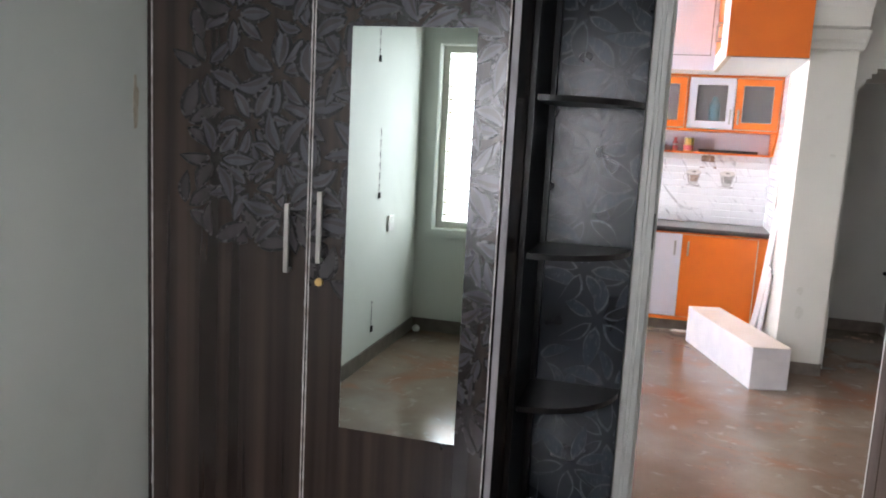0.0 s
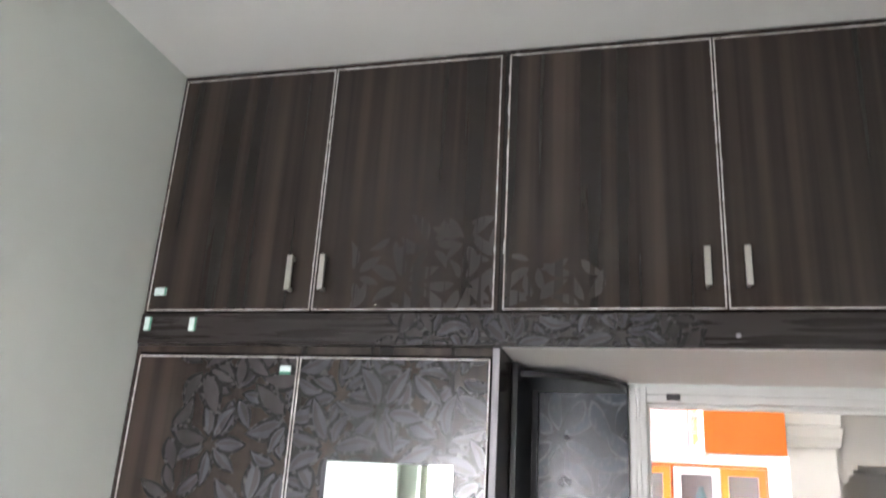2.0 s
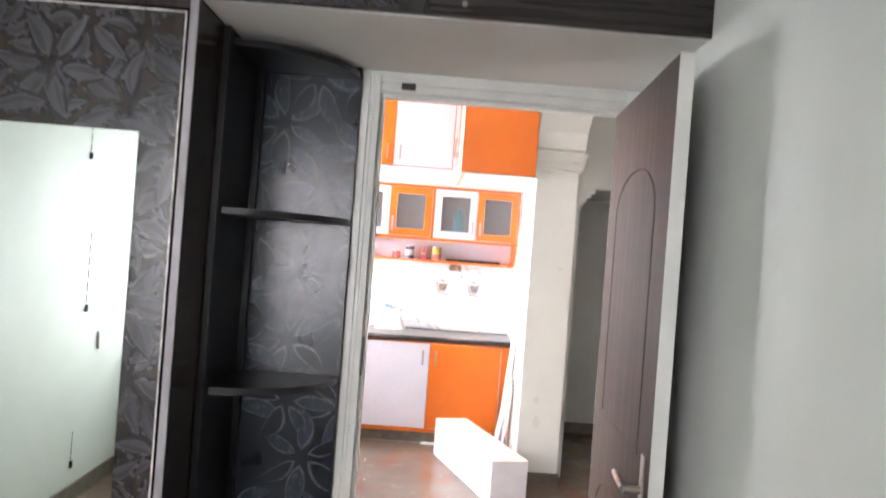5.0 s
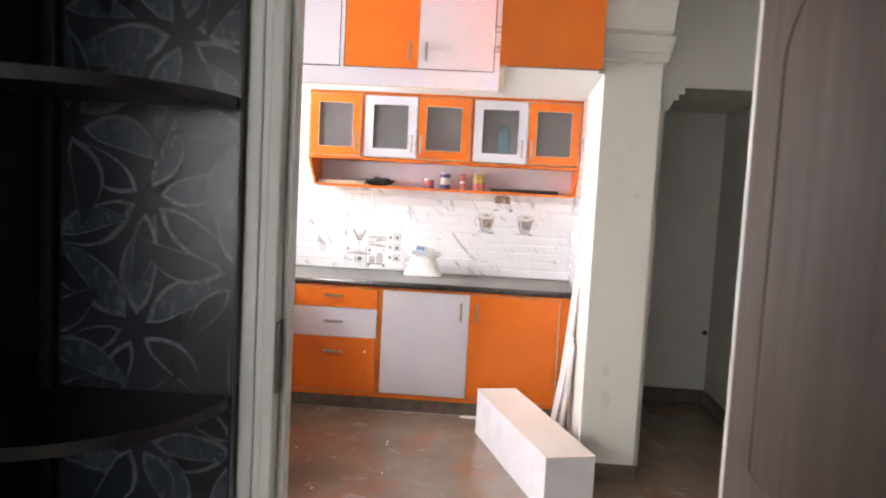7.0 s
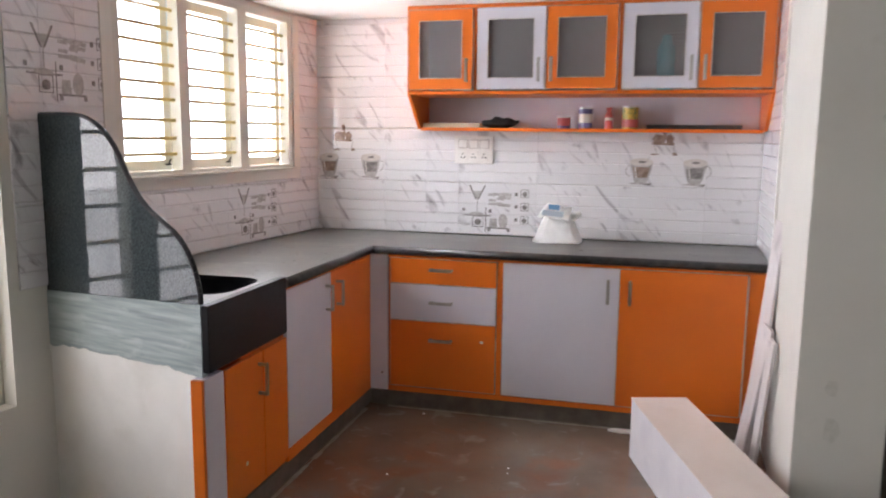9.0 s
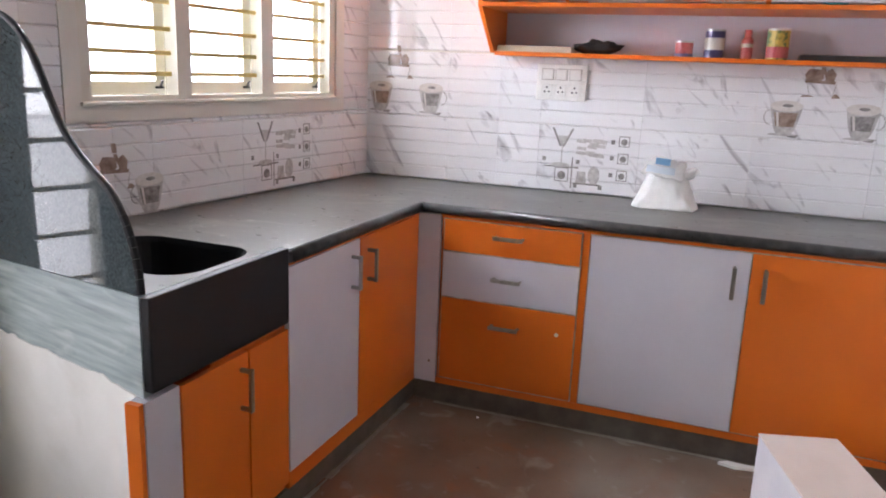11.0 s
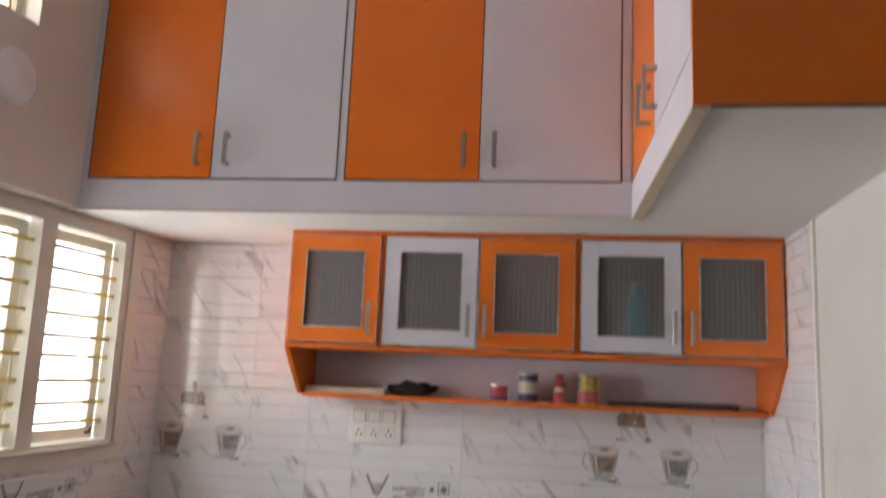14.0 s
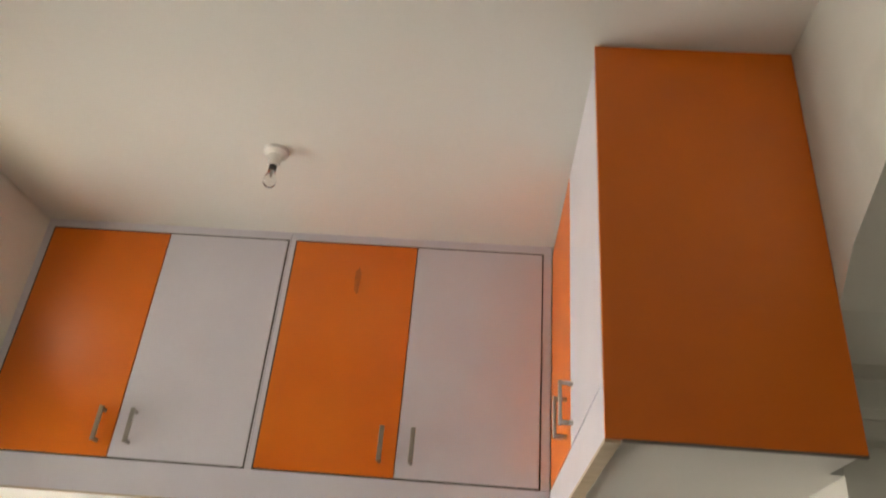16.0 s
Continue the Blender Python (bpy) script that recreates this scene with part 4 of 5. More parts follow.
def base_units():
    top, low = 0.835, 0.088
    dr = thing("drawer_unit", (-0.3, 9.0, 0.08), "three-drawer base cabinet in orange and pale laminate", "cabinet", "kitchen base cabinets")
    part("body", boxes((-0.60, 0.028, YB, 9.36, low, top + 0.012)), M_ORANGE, dr)
    for z0, z1, mt in ((0.698, 0.832, M_ORANGE), (0.497, 0.692, M_LILAC), (0.123, 0.491, M_ORANGE)):
        d = base_door(dr, -0.584, -0.003, z0, z1, mt, "drawer_front")
        bar_handle(d, (-0.296, YB - 0.018, z1 - 0.052 if z1 - z0 < 0.15 else (z0 + z1) / 2 + (0.008 if mt == M_LILAC else 0.090)), (1, 0, 0), 0.125, (0, -1, 0))
    cb = thing("base_cabinet", (0.68, 9.0, 0.08), "two-door base cabinet, one pale and one orange door", "cabinet", "kitchen base cabinets")
    part("body", boxes((0.03, 1.335, YB, 9.36, low, top + 0.012)), M_ORANGE, cb)
    d = base_door(cb, 0.036, 0.623, 0.123, 0.832, M_LILAC)
    bar_handle(d, (0.570, YB - 0.018, 0.718), (0, 0, 1), 0.122, (0, -1, 0))
    d = base_door(cb, 0.627, 1.225, 0.123, 0.832, M_ORANGE)
    bar_handle(d, (0.677, YB - 0.018, 0.718), (0, 0, 1), 0.122, (0, -1, 0))
    part("worn_edge", boxes((1.2265, 1.2315, YB - 0.0185, YB - 0.006, 0.125, 0.825)), M_CREAM, d, "pale chipped door edge")
    part("filler", boxes((1.234, 1.332, YB - 0.012, YB, 0.092, 0.84)), M_ORANGE, cb)
    part("stile", boxes((0.002, 0.030, YB - 0.013, YB - 0.0005, 0.118, 0.836), bevel=0.001), M_ORANGE, cb)
    part("bottom_rail", boxes((-0.60, 1.232, YB - 0.014, YB - 0.0005, 0.0885, 0.1165), bevel=0.0015), M_ORANGE, cb)
    part("top_rail", boxes((-0.60, 1.232, YB - 0.014, YB - 0.0005, 0.8365, 0.849), bevel=0.001), M_ORANGE, cb)
    fl = thing("corner_post", (-0.66, 8.75, 0.08), "pale laminate corner filler panel", "panel")
    part("panel", boxes((-0.712, -0.603, YB - 0.01, YB + 0.012, low, 0.845), bevel=0.001), M_LILAC, fl)
    # run along the window wall, fronts towards +x
    XF = -0.715
    lr = thing("window_cabinet", (-1.0, 8.2, 0.08), "two-door base cabinet under the window, pale and orange", "cabinet", "kitchen base cabinets")
    part("body", boxes((-1.28, XF - 0.002, 7.716, 8.738, low, top + 0.012)), M_ORANGE, lr)
    part("bottom_rail", boxes((XF - 0.001, XF + 0.014, 7.716, 8.735, 0.0885, 0.146), bevel=0.0015), M_ORANGE, lr)
    part("top_rail", boxes((XF - 0.001, XF + 0.014, 7.716, 8.735, 0.841, 0.849)), M_ORANGE, lr)
    part("stile", boxes((XF - 0.001, XF + 0.013, 8.694, 8.735, 0.147, 0.840)), M_ORANGE, lr)
    for y0, y1, mt, hy in ((7.716, 8.184, M_LILAC, 8.122), (8.190, 8.690, M_ORANGE, 8.248)):
        d = part("door", boxes((XF, XF + 0.018, y0, y1, 0.150, 0.838), bevel=0.0015), mt, lr)
        bar_handle(d, (XF + 0.018, hy, 0.728), (0, 0, 1), 0.125, (1, 0, 0))
    sk = thing("sink_cabinet", (-1.0, 7.4, 0.08), "low orange two-door cabinet under the stone sink", "cabinet", "kitchen base cabinets")
    part("body", boxes((-1.28, XF - 0.002, 7.36, 7.712, low, 0.655)), M_ORANGE, sk)
    for y0, y1, hy in ((7.222, 7.502, 7.465), (7.508, 7.710, None)):
        d = part("door", boxes((XF, XF + 0.018, y0, y1, 0.118, 0.642), bevel=0.0015), M_ORANGE, sk)
        if hy:
            bar_handle(d, (XF + 0.018, hy, 0.54), (0, 0, 1), 0.13, (1, 0, 0))
    part("filler", boxes((XF - 0.03, XF + 0.014, 7.098, 7.218, low, 0.646)), M_LILAC, sk, "pale filler panel")
    part("end_strip", boxes((XF - 0.03, XF + 0.012, 7.080, 7.096, low, 0.646)), M_ORANGE, sk, "worn orange end strip")
    kick = thing("toe_kick", (-0.7, 8.75, 0), "dark stone plinth under the base cabinets", "plinth")
    part("plinth", boxes((-0.70, 1.335, YB - 0.006, 8.80, 0, 0.085), bevel=0.002), M_SKIRT, kick)
    part("plinth", boxes((-0.76, XF + 0.004, 7.12, 8.80, 0, 0.085), bevel=0.002), M_SKIRT, kick)


base_units()


def worktop():
    w = thing("worktop", (0, 9.1, 0.85), "dusty dark granite L-shaped worktop with a rounded nose", "worktop")
    bm = bmesh.new()
    # back leg and window leg, with the sink cut out
    prism(bm, [(-1.308, 9.435), (-1.375, 8.765), (-0.712, 8.765), (-0.695, 8.738), (1.322, 8.738), (1.352, 9.435)], 0.850, 0.885, "z")
    prism(bm, [(-1.375, 8.765), (-1.477, 7.765), (-0.695, 7.765), (-0.695, 8.738), (-0.712, 8.765)], 0.850, 0.885, "z")
    prism(bm, [(-1.477, 7.765), (-1.487, 7.662), (-0.70, 7.662), (-0.695, 7.765)], 0.850, 0.885, "z")
    part("slab", bm, M_COUNTER, w)
    bm = bmesh.new()
    rod(bm, (-0.70, 8.738, 0.8715), (1.322, 8.738, 0.8715), 0.0215, 16)
    rod(bm, (-0.697, 7.735, 0.8715), (-0.697, 8.738, 0.8715), 0.0215, 16)
    part("nose", bm, M_NOSE, w, "polished black rounded edge", smooth=True)
    return w


worktop()


def stone_sink():
    s = thing("stone_sink", (-1.1, 7.45, 0.64), "black stone sink with a raw grey side slab", "sink")
    pts = [(-1.505, 7.312), (-0.705, 7.118), (-0.700, 7.618), (-1.49, 7.618)]
    bm = bmesh.new()
    # basin: outer shell with an open, sunk bowl
    n = 7
    def ring(x0, x1, y0, y1, r, z):
        out = []
        for cx, cy, a0 in ((x1 - r, y1 - r, 0), (x0 + r, y1 - r, 90), (x0 + r, y0 + r, 180), (x1 - r, y0 + r, 270)):
            for i in range(n):
                a = radians(a0 + 90 * i / (n - 1))
                out.append(bm.verts.new((cx + r * math.cos(a), cy + r * math.sin(a), z)))
        return out
    rim = ring(-1.20, -0.748, 7.285, 7.645, 0.10, 0.899)
    lipd = ring(-1.192, -0.754, 7.291, 7.639, 0.10, 0.883)
    bot = ring(-1.17, -0.768, 7.31, 7.62, 0.10, 0.70)
    for a, b in ((rim, lipd), (lipd, bot)):
        for i in range(len(a)):
            j = (i + 1) % len(a)
            bm.faces.new((a[i], a[j], b[j], b[i]))
    bm.faces.new(bot)
    part("bowl", bm, M_SINK, s, smooth=False)
    bm = bmesh.new()
    edge = [bm.verts.new((x, y, 0.900)) for x, y in ((-1.49, 7.325), (-0.722, 7.135), (-0.722, 7.72), (-1.48, 7.72))]
    hole = ring(-1.20, -0.748, 7.285, 7.645, 0.10, 0.900)
    lines = []
    for loop in (edge, hole):
        lines += [bm.edges.new((loop[i], loop[(i + 1) % len(loop)])) for i in range(len(loop)) if (loop[i].co - loop[(i + 1) % len(loop)].co).length > 1e-6]
    bmesh.ops.triangle_fill(bm, use_beauty=True, use_dissolve=False, edges=lines)
    low = bmesh.ops.extrude_face_region(bm, geom=bm.faces[:])
    bmesh.ops.translate(bm, vec=(0, 0, -0.042), verts=[v for v in low["geom"] if isinstance(v, bmesh.types.BMVert)])
    part("rim", bm, M_COUNTER, s)
    part("apron", boxes((-0.722, -0.694, 7.12, 7.712, 0.662, 0.900), bevel=0.004), M_SINK, s, "plain black stone front")
    bm = bmesh.new()
    prism(bm, [(-1.527, 7.318), (-0.722, 7.118), (-0.722, 7.150), (-1.527, 7.350)], 0.646, 0.901, "z")
    for v in bm.verts:
        if v.co.x < -1.0:
            v.co.z -= 0.034 if v.co.z > 0.8 else 0.014
    part("side_slab", bm, M_RAWSLAB, s, "unpolished blue-grey stone side")
    bm = bmesh.new()
    prism(bm, [(-1.527, 7.322), (-0.75, 7.129), (-0.75, 7.20), (-1.527, 7.392)], 0.0, 0.646, "z")
    part("plastered_side", bm, M_PLASTER, s, "rough white plaster below the slab")
    bm = bmesh.new()
    up, lo = [], []
    for i in range(41):
        u = 0.80 * i / 40
        up.append((u, 0.654 + 0.016 * noise.noise(Vector((u * 9, 0.3, 2))) + 0.008 * noise.noise(Vector((u * 31, 1.3, 2)))))
        lo.append((u, 0.624 + 0.012 * noise.noise(Vector((u * 11, 5.3, 7)))))
    prism(bm, up + lo[::-1], -0.0045, 0.002, "y")
    part("plaster_seam", bm, M_PLASTER, s, "ragged smear of white plaster", m=Matrix.Translation((-1.527, 7.318, 0)) @ Matrix.Rotation(math.atan2(-0.2, 0.805), 4, "Z"))
    return s


stone_sink()


def splash_screen():
    s = thing("splash_screen", (-1.1, 7.25, 0.86), "curved polished black granite screen beside the sink", "screen")
    prof = [(0.0, 0.868), (0.82, 0.902), (0.818, 0.94), (0.80, 1.01), (0.765, 1.08), (0.715, 1.135), (0.65, 1.175), (0.585, 1.215), (0.53, 1.265), (0.48, 1.335), (0.435, 1.41), (0.38, 1.475), (0.31, 1.52), (0.23, 1.541), (0.12, 1.545), (0.0, 1.545)]
    smooth = []
    k = len(prof)
    for i in range(k):
        p0, p1, p2, p3 = prof[i - 1], prof[i], prof[(i + 1) % k], prof[(i + 2) % k]
        smooth.append(p1)
        if 2 <= i < k - 2:
            for f in (0.33, 0.66):
                smooth.append(tuple(0.5 * ((2 * p1[c]) + (-p0[c] + p2[c]) * f + (2 * p0[c] - 5 * p1[c] + 4 * p2[c] - p3[c]) * f * f + (-p0[c] + 3 * p1[c] - 3 * p2[c] + p3[c]) * f ** 3) for c in (0, 1)))
    bm = bmesh.new()
    prism(bm, smooth, 0.0, 0.02, "y")
    ang = math.atan2(-0.2, 0.805)
    edge = bmesh.new()
    for p, q in zip(smooth[1:-1], smooth[2:]):
        rod(edge, (p[0], 0.01, p[1]), (q[0], 0.01, q[1]), 0.0105, 8)
    part("edge", edge, M_SINK, s, "matt black rounded edge", m=Matrix.Translation((-1.527, 7.322, 0)) @ Matrix.Rotation(ang, 4, "Z"))
    part("slab", bm, M_GRANITE, s, m=Matrix.Translation((-1.527, 7.322, 0)) @ Matrix.Rotation(ang, 4, "Z"))


splash_screen()

# ---------------------------------------------------------------- kitchen wall cabinet
YU = 9.035


def wall_cabinet():
    c = thing("wall_cabinet", (0.37, 9.2, 1.51), "orange wall cabinet with frosted glass doors and open shelf", "cabinet")
    x0, x1 = -0.588, 1.336
    part("top_panel", boxes((x0, x1, YU + 0.004, 9.425, 2.172, 2.190), bevel=0.0008), M_ORANGE, c)
    part("bottom_panel", boxes((x0 + 0.018, x1 - 0.018, YU + 0.004, 9.425, 1.712, 1.730), bevel=0.0008), M_ORANGE, c)
    for a in (x0, -0.208, 0.560, x1 - 0.018):
        part("upright", boxes((a, a + 0.018, YU + 0.004, 9.425, 1.712 if a in (x0, x1 - 0.018) else 1.731, 2.172), bevel=0.0008), M_ORANGE, c)
    part("back_panel", boxes((x0, x1, 9.426, 9.434, 1.53, 2.18)), M_LILAC, c, "pale laminate back")
    for a in (x0, x1 - 0.018):
        bm = bmesh.new()
        prism(bm, [(YU + 0.004, 1.712), (9.425, 1.712), (9.425, 1.525), (9.246, 1.525)], a, a + 0.018, "x")
        part("side_bracket", bm, M_ORANGE, c)
    part("shelf", boxes((x0 + 0.018, x1 - 0.018, 9.248, 9.425, 1.515, 1.533), bevel=0.001), M_ORANGE, c)
    doors = ((-0.576, -0.212, M_ORANGE, 1), (-0.190, 0.180, M_LILAC, 1), (0.186, 0.556, M_ORANGE, -1), (0.580, 0.952, M_LILAC, 1), (0.958, 1.318, M_ORANGE, -1))
    for a, b, mt, side in doors:
        bm = bmesh.new()
        pierced(bm, a, b, 1.736, 2.166, [(a + 0.062, b - 0.062, 1.798, 2.104)], YU - 0.016, YU + 0.003)
        d = part("door", bm, mt, c)
        part("pane", boxes((a + 0.062, b - 0.062, YU - 0.006, YU - 0.002, 1.798, 2.104)), M_FROST, d, "frosted grey glass").visible_shadow = False
        bm = bmesh.new()
        strips(bm, a + 0.060, b - 0.060, 1.796, 2.106, YU - 0.0185, YU - 0.0155, 0.0045)
        strips(bm, a, b, 1.736, 2.166, YU - 0.0172, YU - 0.0158, 0.003)
        part("edge_band", bm, M_BAND, d)
        hx = b - 0.03 if side > 0 else a + 0.03
        bar_handle(d, (hx, YU - 0.016, 1.838), (0, 0, 1), 0.125, (0, -1, 0))
    bt = thing("plastic_bottle", (0.80, 9.084, 1.73), "cyan plastic bottle behind frosted glass", "bottle")
    bm = bmesh.new()
    lathe(bm, (0.80, 9.084, 1.731), ((0.043, 0), (0.045, 0.02), (0.045, 0.21), (0.024, 0.25), (0.024, 0.28)))
    part("body", bm, M_CYAN, bt, smooth=True)


wall_cabinet()


def can(name, x, r, h, mat, label, neck=False, band=None):
    t = thing(name, (x, 9.335, 1.533), label, "bottle" if neck else "can", "cans on the shelf")
    bm = bmesh.new()
    if neck:
        lathe(bm, (x, 9.335, 1.533), ((r, 0), (r * 1.02, 0.004), (r, h * 0.68), (r * 0.6, h * 0.80), (r * 0.55, h)))
    else:
        lathe(bm, (x, 9.335, 1.533), ((r, 0), (r, h - 0.006)))
    part("body", bm, mat, t, smooth=False)
    bm = bmesh.new()
    if neck:
        lathe(bm, (x, 9.335, 1.533 + h * 0.92), ((r * 0.62, 0), (r * 0.62, h * 0.14)))
    else:
        lathe(bm, (x, 9.335, 1.533 + h - 0.008), ((r * 1.03, 0), (r * 1.03, 0.008), (r * 0.9, 0.008), (r * 0.9, 0.003)))
    part("lid", bm, M_TIN if not neck else M_RED, t)
    if band:
        bm = bmesh.new()
        lathe(bm, (x, 9.335, 1.533 + h * band[0]), ((r * 1.015, 0), (r * 1.015, h * band[1])))
        part("label", bm, band[2], t)
    return t


can("paint_tin", 0.258, 0.038, 0.068, M_RED, "short red tin on the open shelf", band=(0.0, 0.22, M_INDIGO))
can("paint_tin", 0.380, 0.040, 0.118, M_INDIGO, "indigo and white tin on the open shelf", band=(0.28, 0.42, M_CREAM))
can("glue_bottle", 0.510, 0.024, 0.112, M_RED, "red and white glue bottle on the open shelf", True, band=(0.42, 0.14, M_CREAM))
can("paint_tin", 0.628, 0.044, 0.125, M_YELLOW, "yellow and red tin on the open shelf", band=(0.06, 0.36, M_RED))
tr = thing("black_tray", (0.96, 9.32, 1.533), "flat black plastic tray on the open shelf", "tray")
part("tray", boxes((0.715, 1.215, 9.27, 9.41, 1.533, 1.557), bevel=0.004), M_BLACK, tr)
bd = thing("wood_offcut", (-0.4, 9.33, 1.533), "pale plywood offcut lying on the open shelf", "board")
part("board", boxes((-0.560, -0.215, 9.256, 9.38, 1.533, 1.560), bevel=0.002), M_BOARD, bd)
ra = thing("dark_rag", (-0.12, 9.33, 1.533), "crumpled black cloth on the open shelf", "cloth")
bm = bmesh.new()
bmesh.ops.create_icosphere(bm, subdivisions=3, radius=1.0)
for v in bm.verts:
    k = 1 + 0.35 * noise.noise(v.co * 2.1)
    v.co = Vector((-0.115 + v.co.x * 0.105 * k, 9.335 + v.co.y * 0.05 * k, 1.533 + max(0, (v.co.z * 0.5 + 0.45)) * 0.062 * k))
part("cloth", bm, M_CLOTH, ra, smooth=True)

# ---------------------------------------------------------------- kitchen lofts
YL = 8.70


def kitchen_lofts():
    z0, z1 = 2.314, 3.213
    back = (((-1.286, -0.805, M_ORANGE, -0.853), (-0.801, -0.322, M_LILAC, -0.738)), ((-0.285, 0.200, M_ORANGE, 0.147), (0.204, 0.694, M_LILAC, 0.256)))
    spans = ((-1.38, -0.311), (-0.309, 0.731))
    for (a, b), doors in zip(spans, back):
        c = thing("loft_cabinet", ((a + b) / 2, 9.0, 2.262), "orange and pale two-door loft cabinet below the ceiling", "cabinet", "kitchen loft cabinets")
        part("body", boxes((a, b, YL + 0.002, 9.43, 2.264, 3.25)), M_LILAC, c)
        for x0, x1, mt, hx in doors:
            d = part("door", boxes((x0, x1, YL - 0.016, YL + 0.002, z0, z1), bevel=0.0015), mt, c)
            bar_handle(d, (hx, YL - 0.016, 2.42), (0, 0, 1), 0.122, (0, -1, 0))
        bm = bmesh.new()
        strips(bm, doors[0][0] - 0.0055, doors[1][1] + 0.0055, z0 - 0.0055, z1 + 0.0055, YL - 0.014, YL + 0.0025, 0.005)
        part("door_gap", bm, M_GAP, c)
        bm = bmesh.new()
        x0, x1 = doors[0][0] - 0.006, doors[1][1] + 0.006
        pierced(bm, a, b, 2.309, 3.2535, [(x0, x1, z0 - 0.006, z1 + 0.006)], YL - 0.0135, YL + 0.0015)
        part("face_frame", bm, M_LILAC, c)
    XR = 0.751
    c = thing("side_loft_cabinet", (1.0, 8.1, 2.262), "loft cabinet with a large plain orange end panel", "cabinet", "kitchen loft cabinets")
    bm = bmesh.new()
    prism(bm, [(XR, 7.592), (1.250, 7.592), (1.250, 7.76), (1.285, 7.78), (1.32, 8.698), (XR, 8.698)], 2.264, 3.25, "z")
    part("body", bm, M_LILAC, c)
    part("end_panel", boxes((XR - 0.019, 1.250, 7.578, 7.590, 2.184, 3.25), bevel=0.001), M_ORANGE, c, "plain orange laminate end panel")
    for y0, y1, mt, hy in ((8.146, 8.676, M_ORANGE, 8.225), (7.605, 8.140, M_LILAC, 8.085)):
        d = part("door", boxes((XR - 0.018, XR, y0, y1, z0, z1), bevel=0.0015), mt, c)
        bar_handle(d, (XR - 0.018, hy, 2.42), (0, 0, 1), 0.125, (-1, 0, 0))
    f = thing("loft_fascia", (0, 8.69, 2.19), "pale laminate fascia strip under the loft doors", "fascia")
    part("strip", boxes((-1.385, 0.7495, YL - 0.012, YL - 0.001, 2.186, 2.308), bevel=0.001), M_LILAC, f)
    part("edge_strip", boxes((-1.385, 0.730, YL - 0.0145, YL - 0.012, 2.186, 2.1925)), M_BOARD, f, "tan raw lower edge")
    part("strip", boxes((0.733, 0.7495, 7.592, YL - 0.001, 2.186, 2.308), bevel=0.001), M_LILAC, f)
    part("edge_strip", boxes((0.732, 0.766, 7.592, YL - 0.0145, 2.178, 2.186), bevel=0.0008), M_BOARD, f, "tan raw lower edge")
    part("edge_strip", boxes((0.767, 1.250, 7.579, 7.590, 2.179, 2.1835)), M_SKIRT, f, "dark lower edge")


kitchen_lofts()
M_SMEAR = material("brown_smear", (0.42, 0.10, 0.012), 0.5, second=(0.60, 0.14, 0.012), scale=40)
stain(-0.02, YL - 0.016, 3.06, 0.012, 0.05, 3.0, False, M_SMEAR, "brown smear on the orange loft door")


def bulb():
    b = thing("ceiling_bulb", (-0.262, 8.14, 3.255), "clear glass bulb in a white ceiling holder", "lamp")
    bm = bmesh.new()
    lathe(bm, (-0.262, 8.14, 3.194), ((0.021, 0.0), (0.022, 0.022), (0.026, 0.037), (0.043, 0.050), (0.045, 0.061)), 24)
    part("holder", bm, M_SWITCH, b, smooth=False)
    bm = bmesh.new()
    lathe(bm, (-0.262, 8.14, 3.172), ((0.013, 0), (0.013, 0.022)), 16)
    part("cap", bm, M_BLACK, b, "dark metal bulb cap")
    bm = bmesh.new()
    lathe(bm, (-0.262, 8.14, 3.108), ((0.003, 0), (0.014, 0.004), (0.021, 0.013), (0.0235, 0.026), (0.021, 0.038), (0.015, 0.052), (0.012, 0.065)), 20)
    part("glass", bm, M_GLASS, b, "clear glass bulb", smooth=True)
    bm = bmesh.new()
    rod(bm, (-0.262, 8.14, 3.172), (-0.262, 8.14, 3.142), 0.003, 8)
    part("stem", bm, M_TIN, b)
    e = thing("wall_cover", (-1.36, 8.32, 2.565), "round white cover plate above the window", "cover plate")
    bm = bmesh.new()
    lathe(bm, (0, 0, 0), ((0.098, 0), (0.10, 0.006), (0.085, 0.016), (0.04, 0.022), (0.005, 0.023)), 28)
    part("disc", bm, M_DISC, e, m=LW @ Matrix.Translation((1.125, 0.07, 2.565)) @ Matrix.Rotation(radians(-90), 4, "X"), smooth=False)


bulb()

# ---------------------------------------------------------------- things on the worktop and floor


def socket_plate():
    s = thing("socket_plate", (-0.285, 9.42, 1.40), "white plate with three switches above three sockets", "switch")
    part("plate", boxes((-0.406, -0.166, 9.416, 9.43, 1.318, 1.486), bevel=0.004), M_SWITCH, s)
    for i in range(3):
        x = -0.352 + 0.066 * i
        # a darker sheet behind each rocker paints the shade line round it
        part("rocker_shade", boxes((x - 0.029, x + 0.029, 9.4145, 9.4165, 1.412, 1.465)), M_BAND, s)
        part("rocker", boxes((x - 0.026, x + 0.026, 9.409, 9.417, 1.415, 1.462), bevel=0.003), M_SWITCH, s)
        sock = part("socket", boxes((x - 0.026, x + 0.026, 9.411, 9.417, 1.340, 1.392), bevel=0.003), M_SWITCH, s)
        bm = bmesh.new()
        for dx, dz in ((0, 0.012), (-0.010, -0.008), (0.010, -0.008)):
            rod(bm, (x + dx, 9.4112, 1.366 + dz), (x + dx, 9.4095, 1.366 + dz), 0.0045, 8)
        part("pin_hole", bm, M_DARK, sock)


socket_plate()


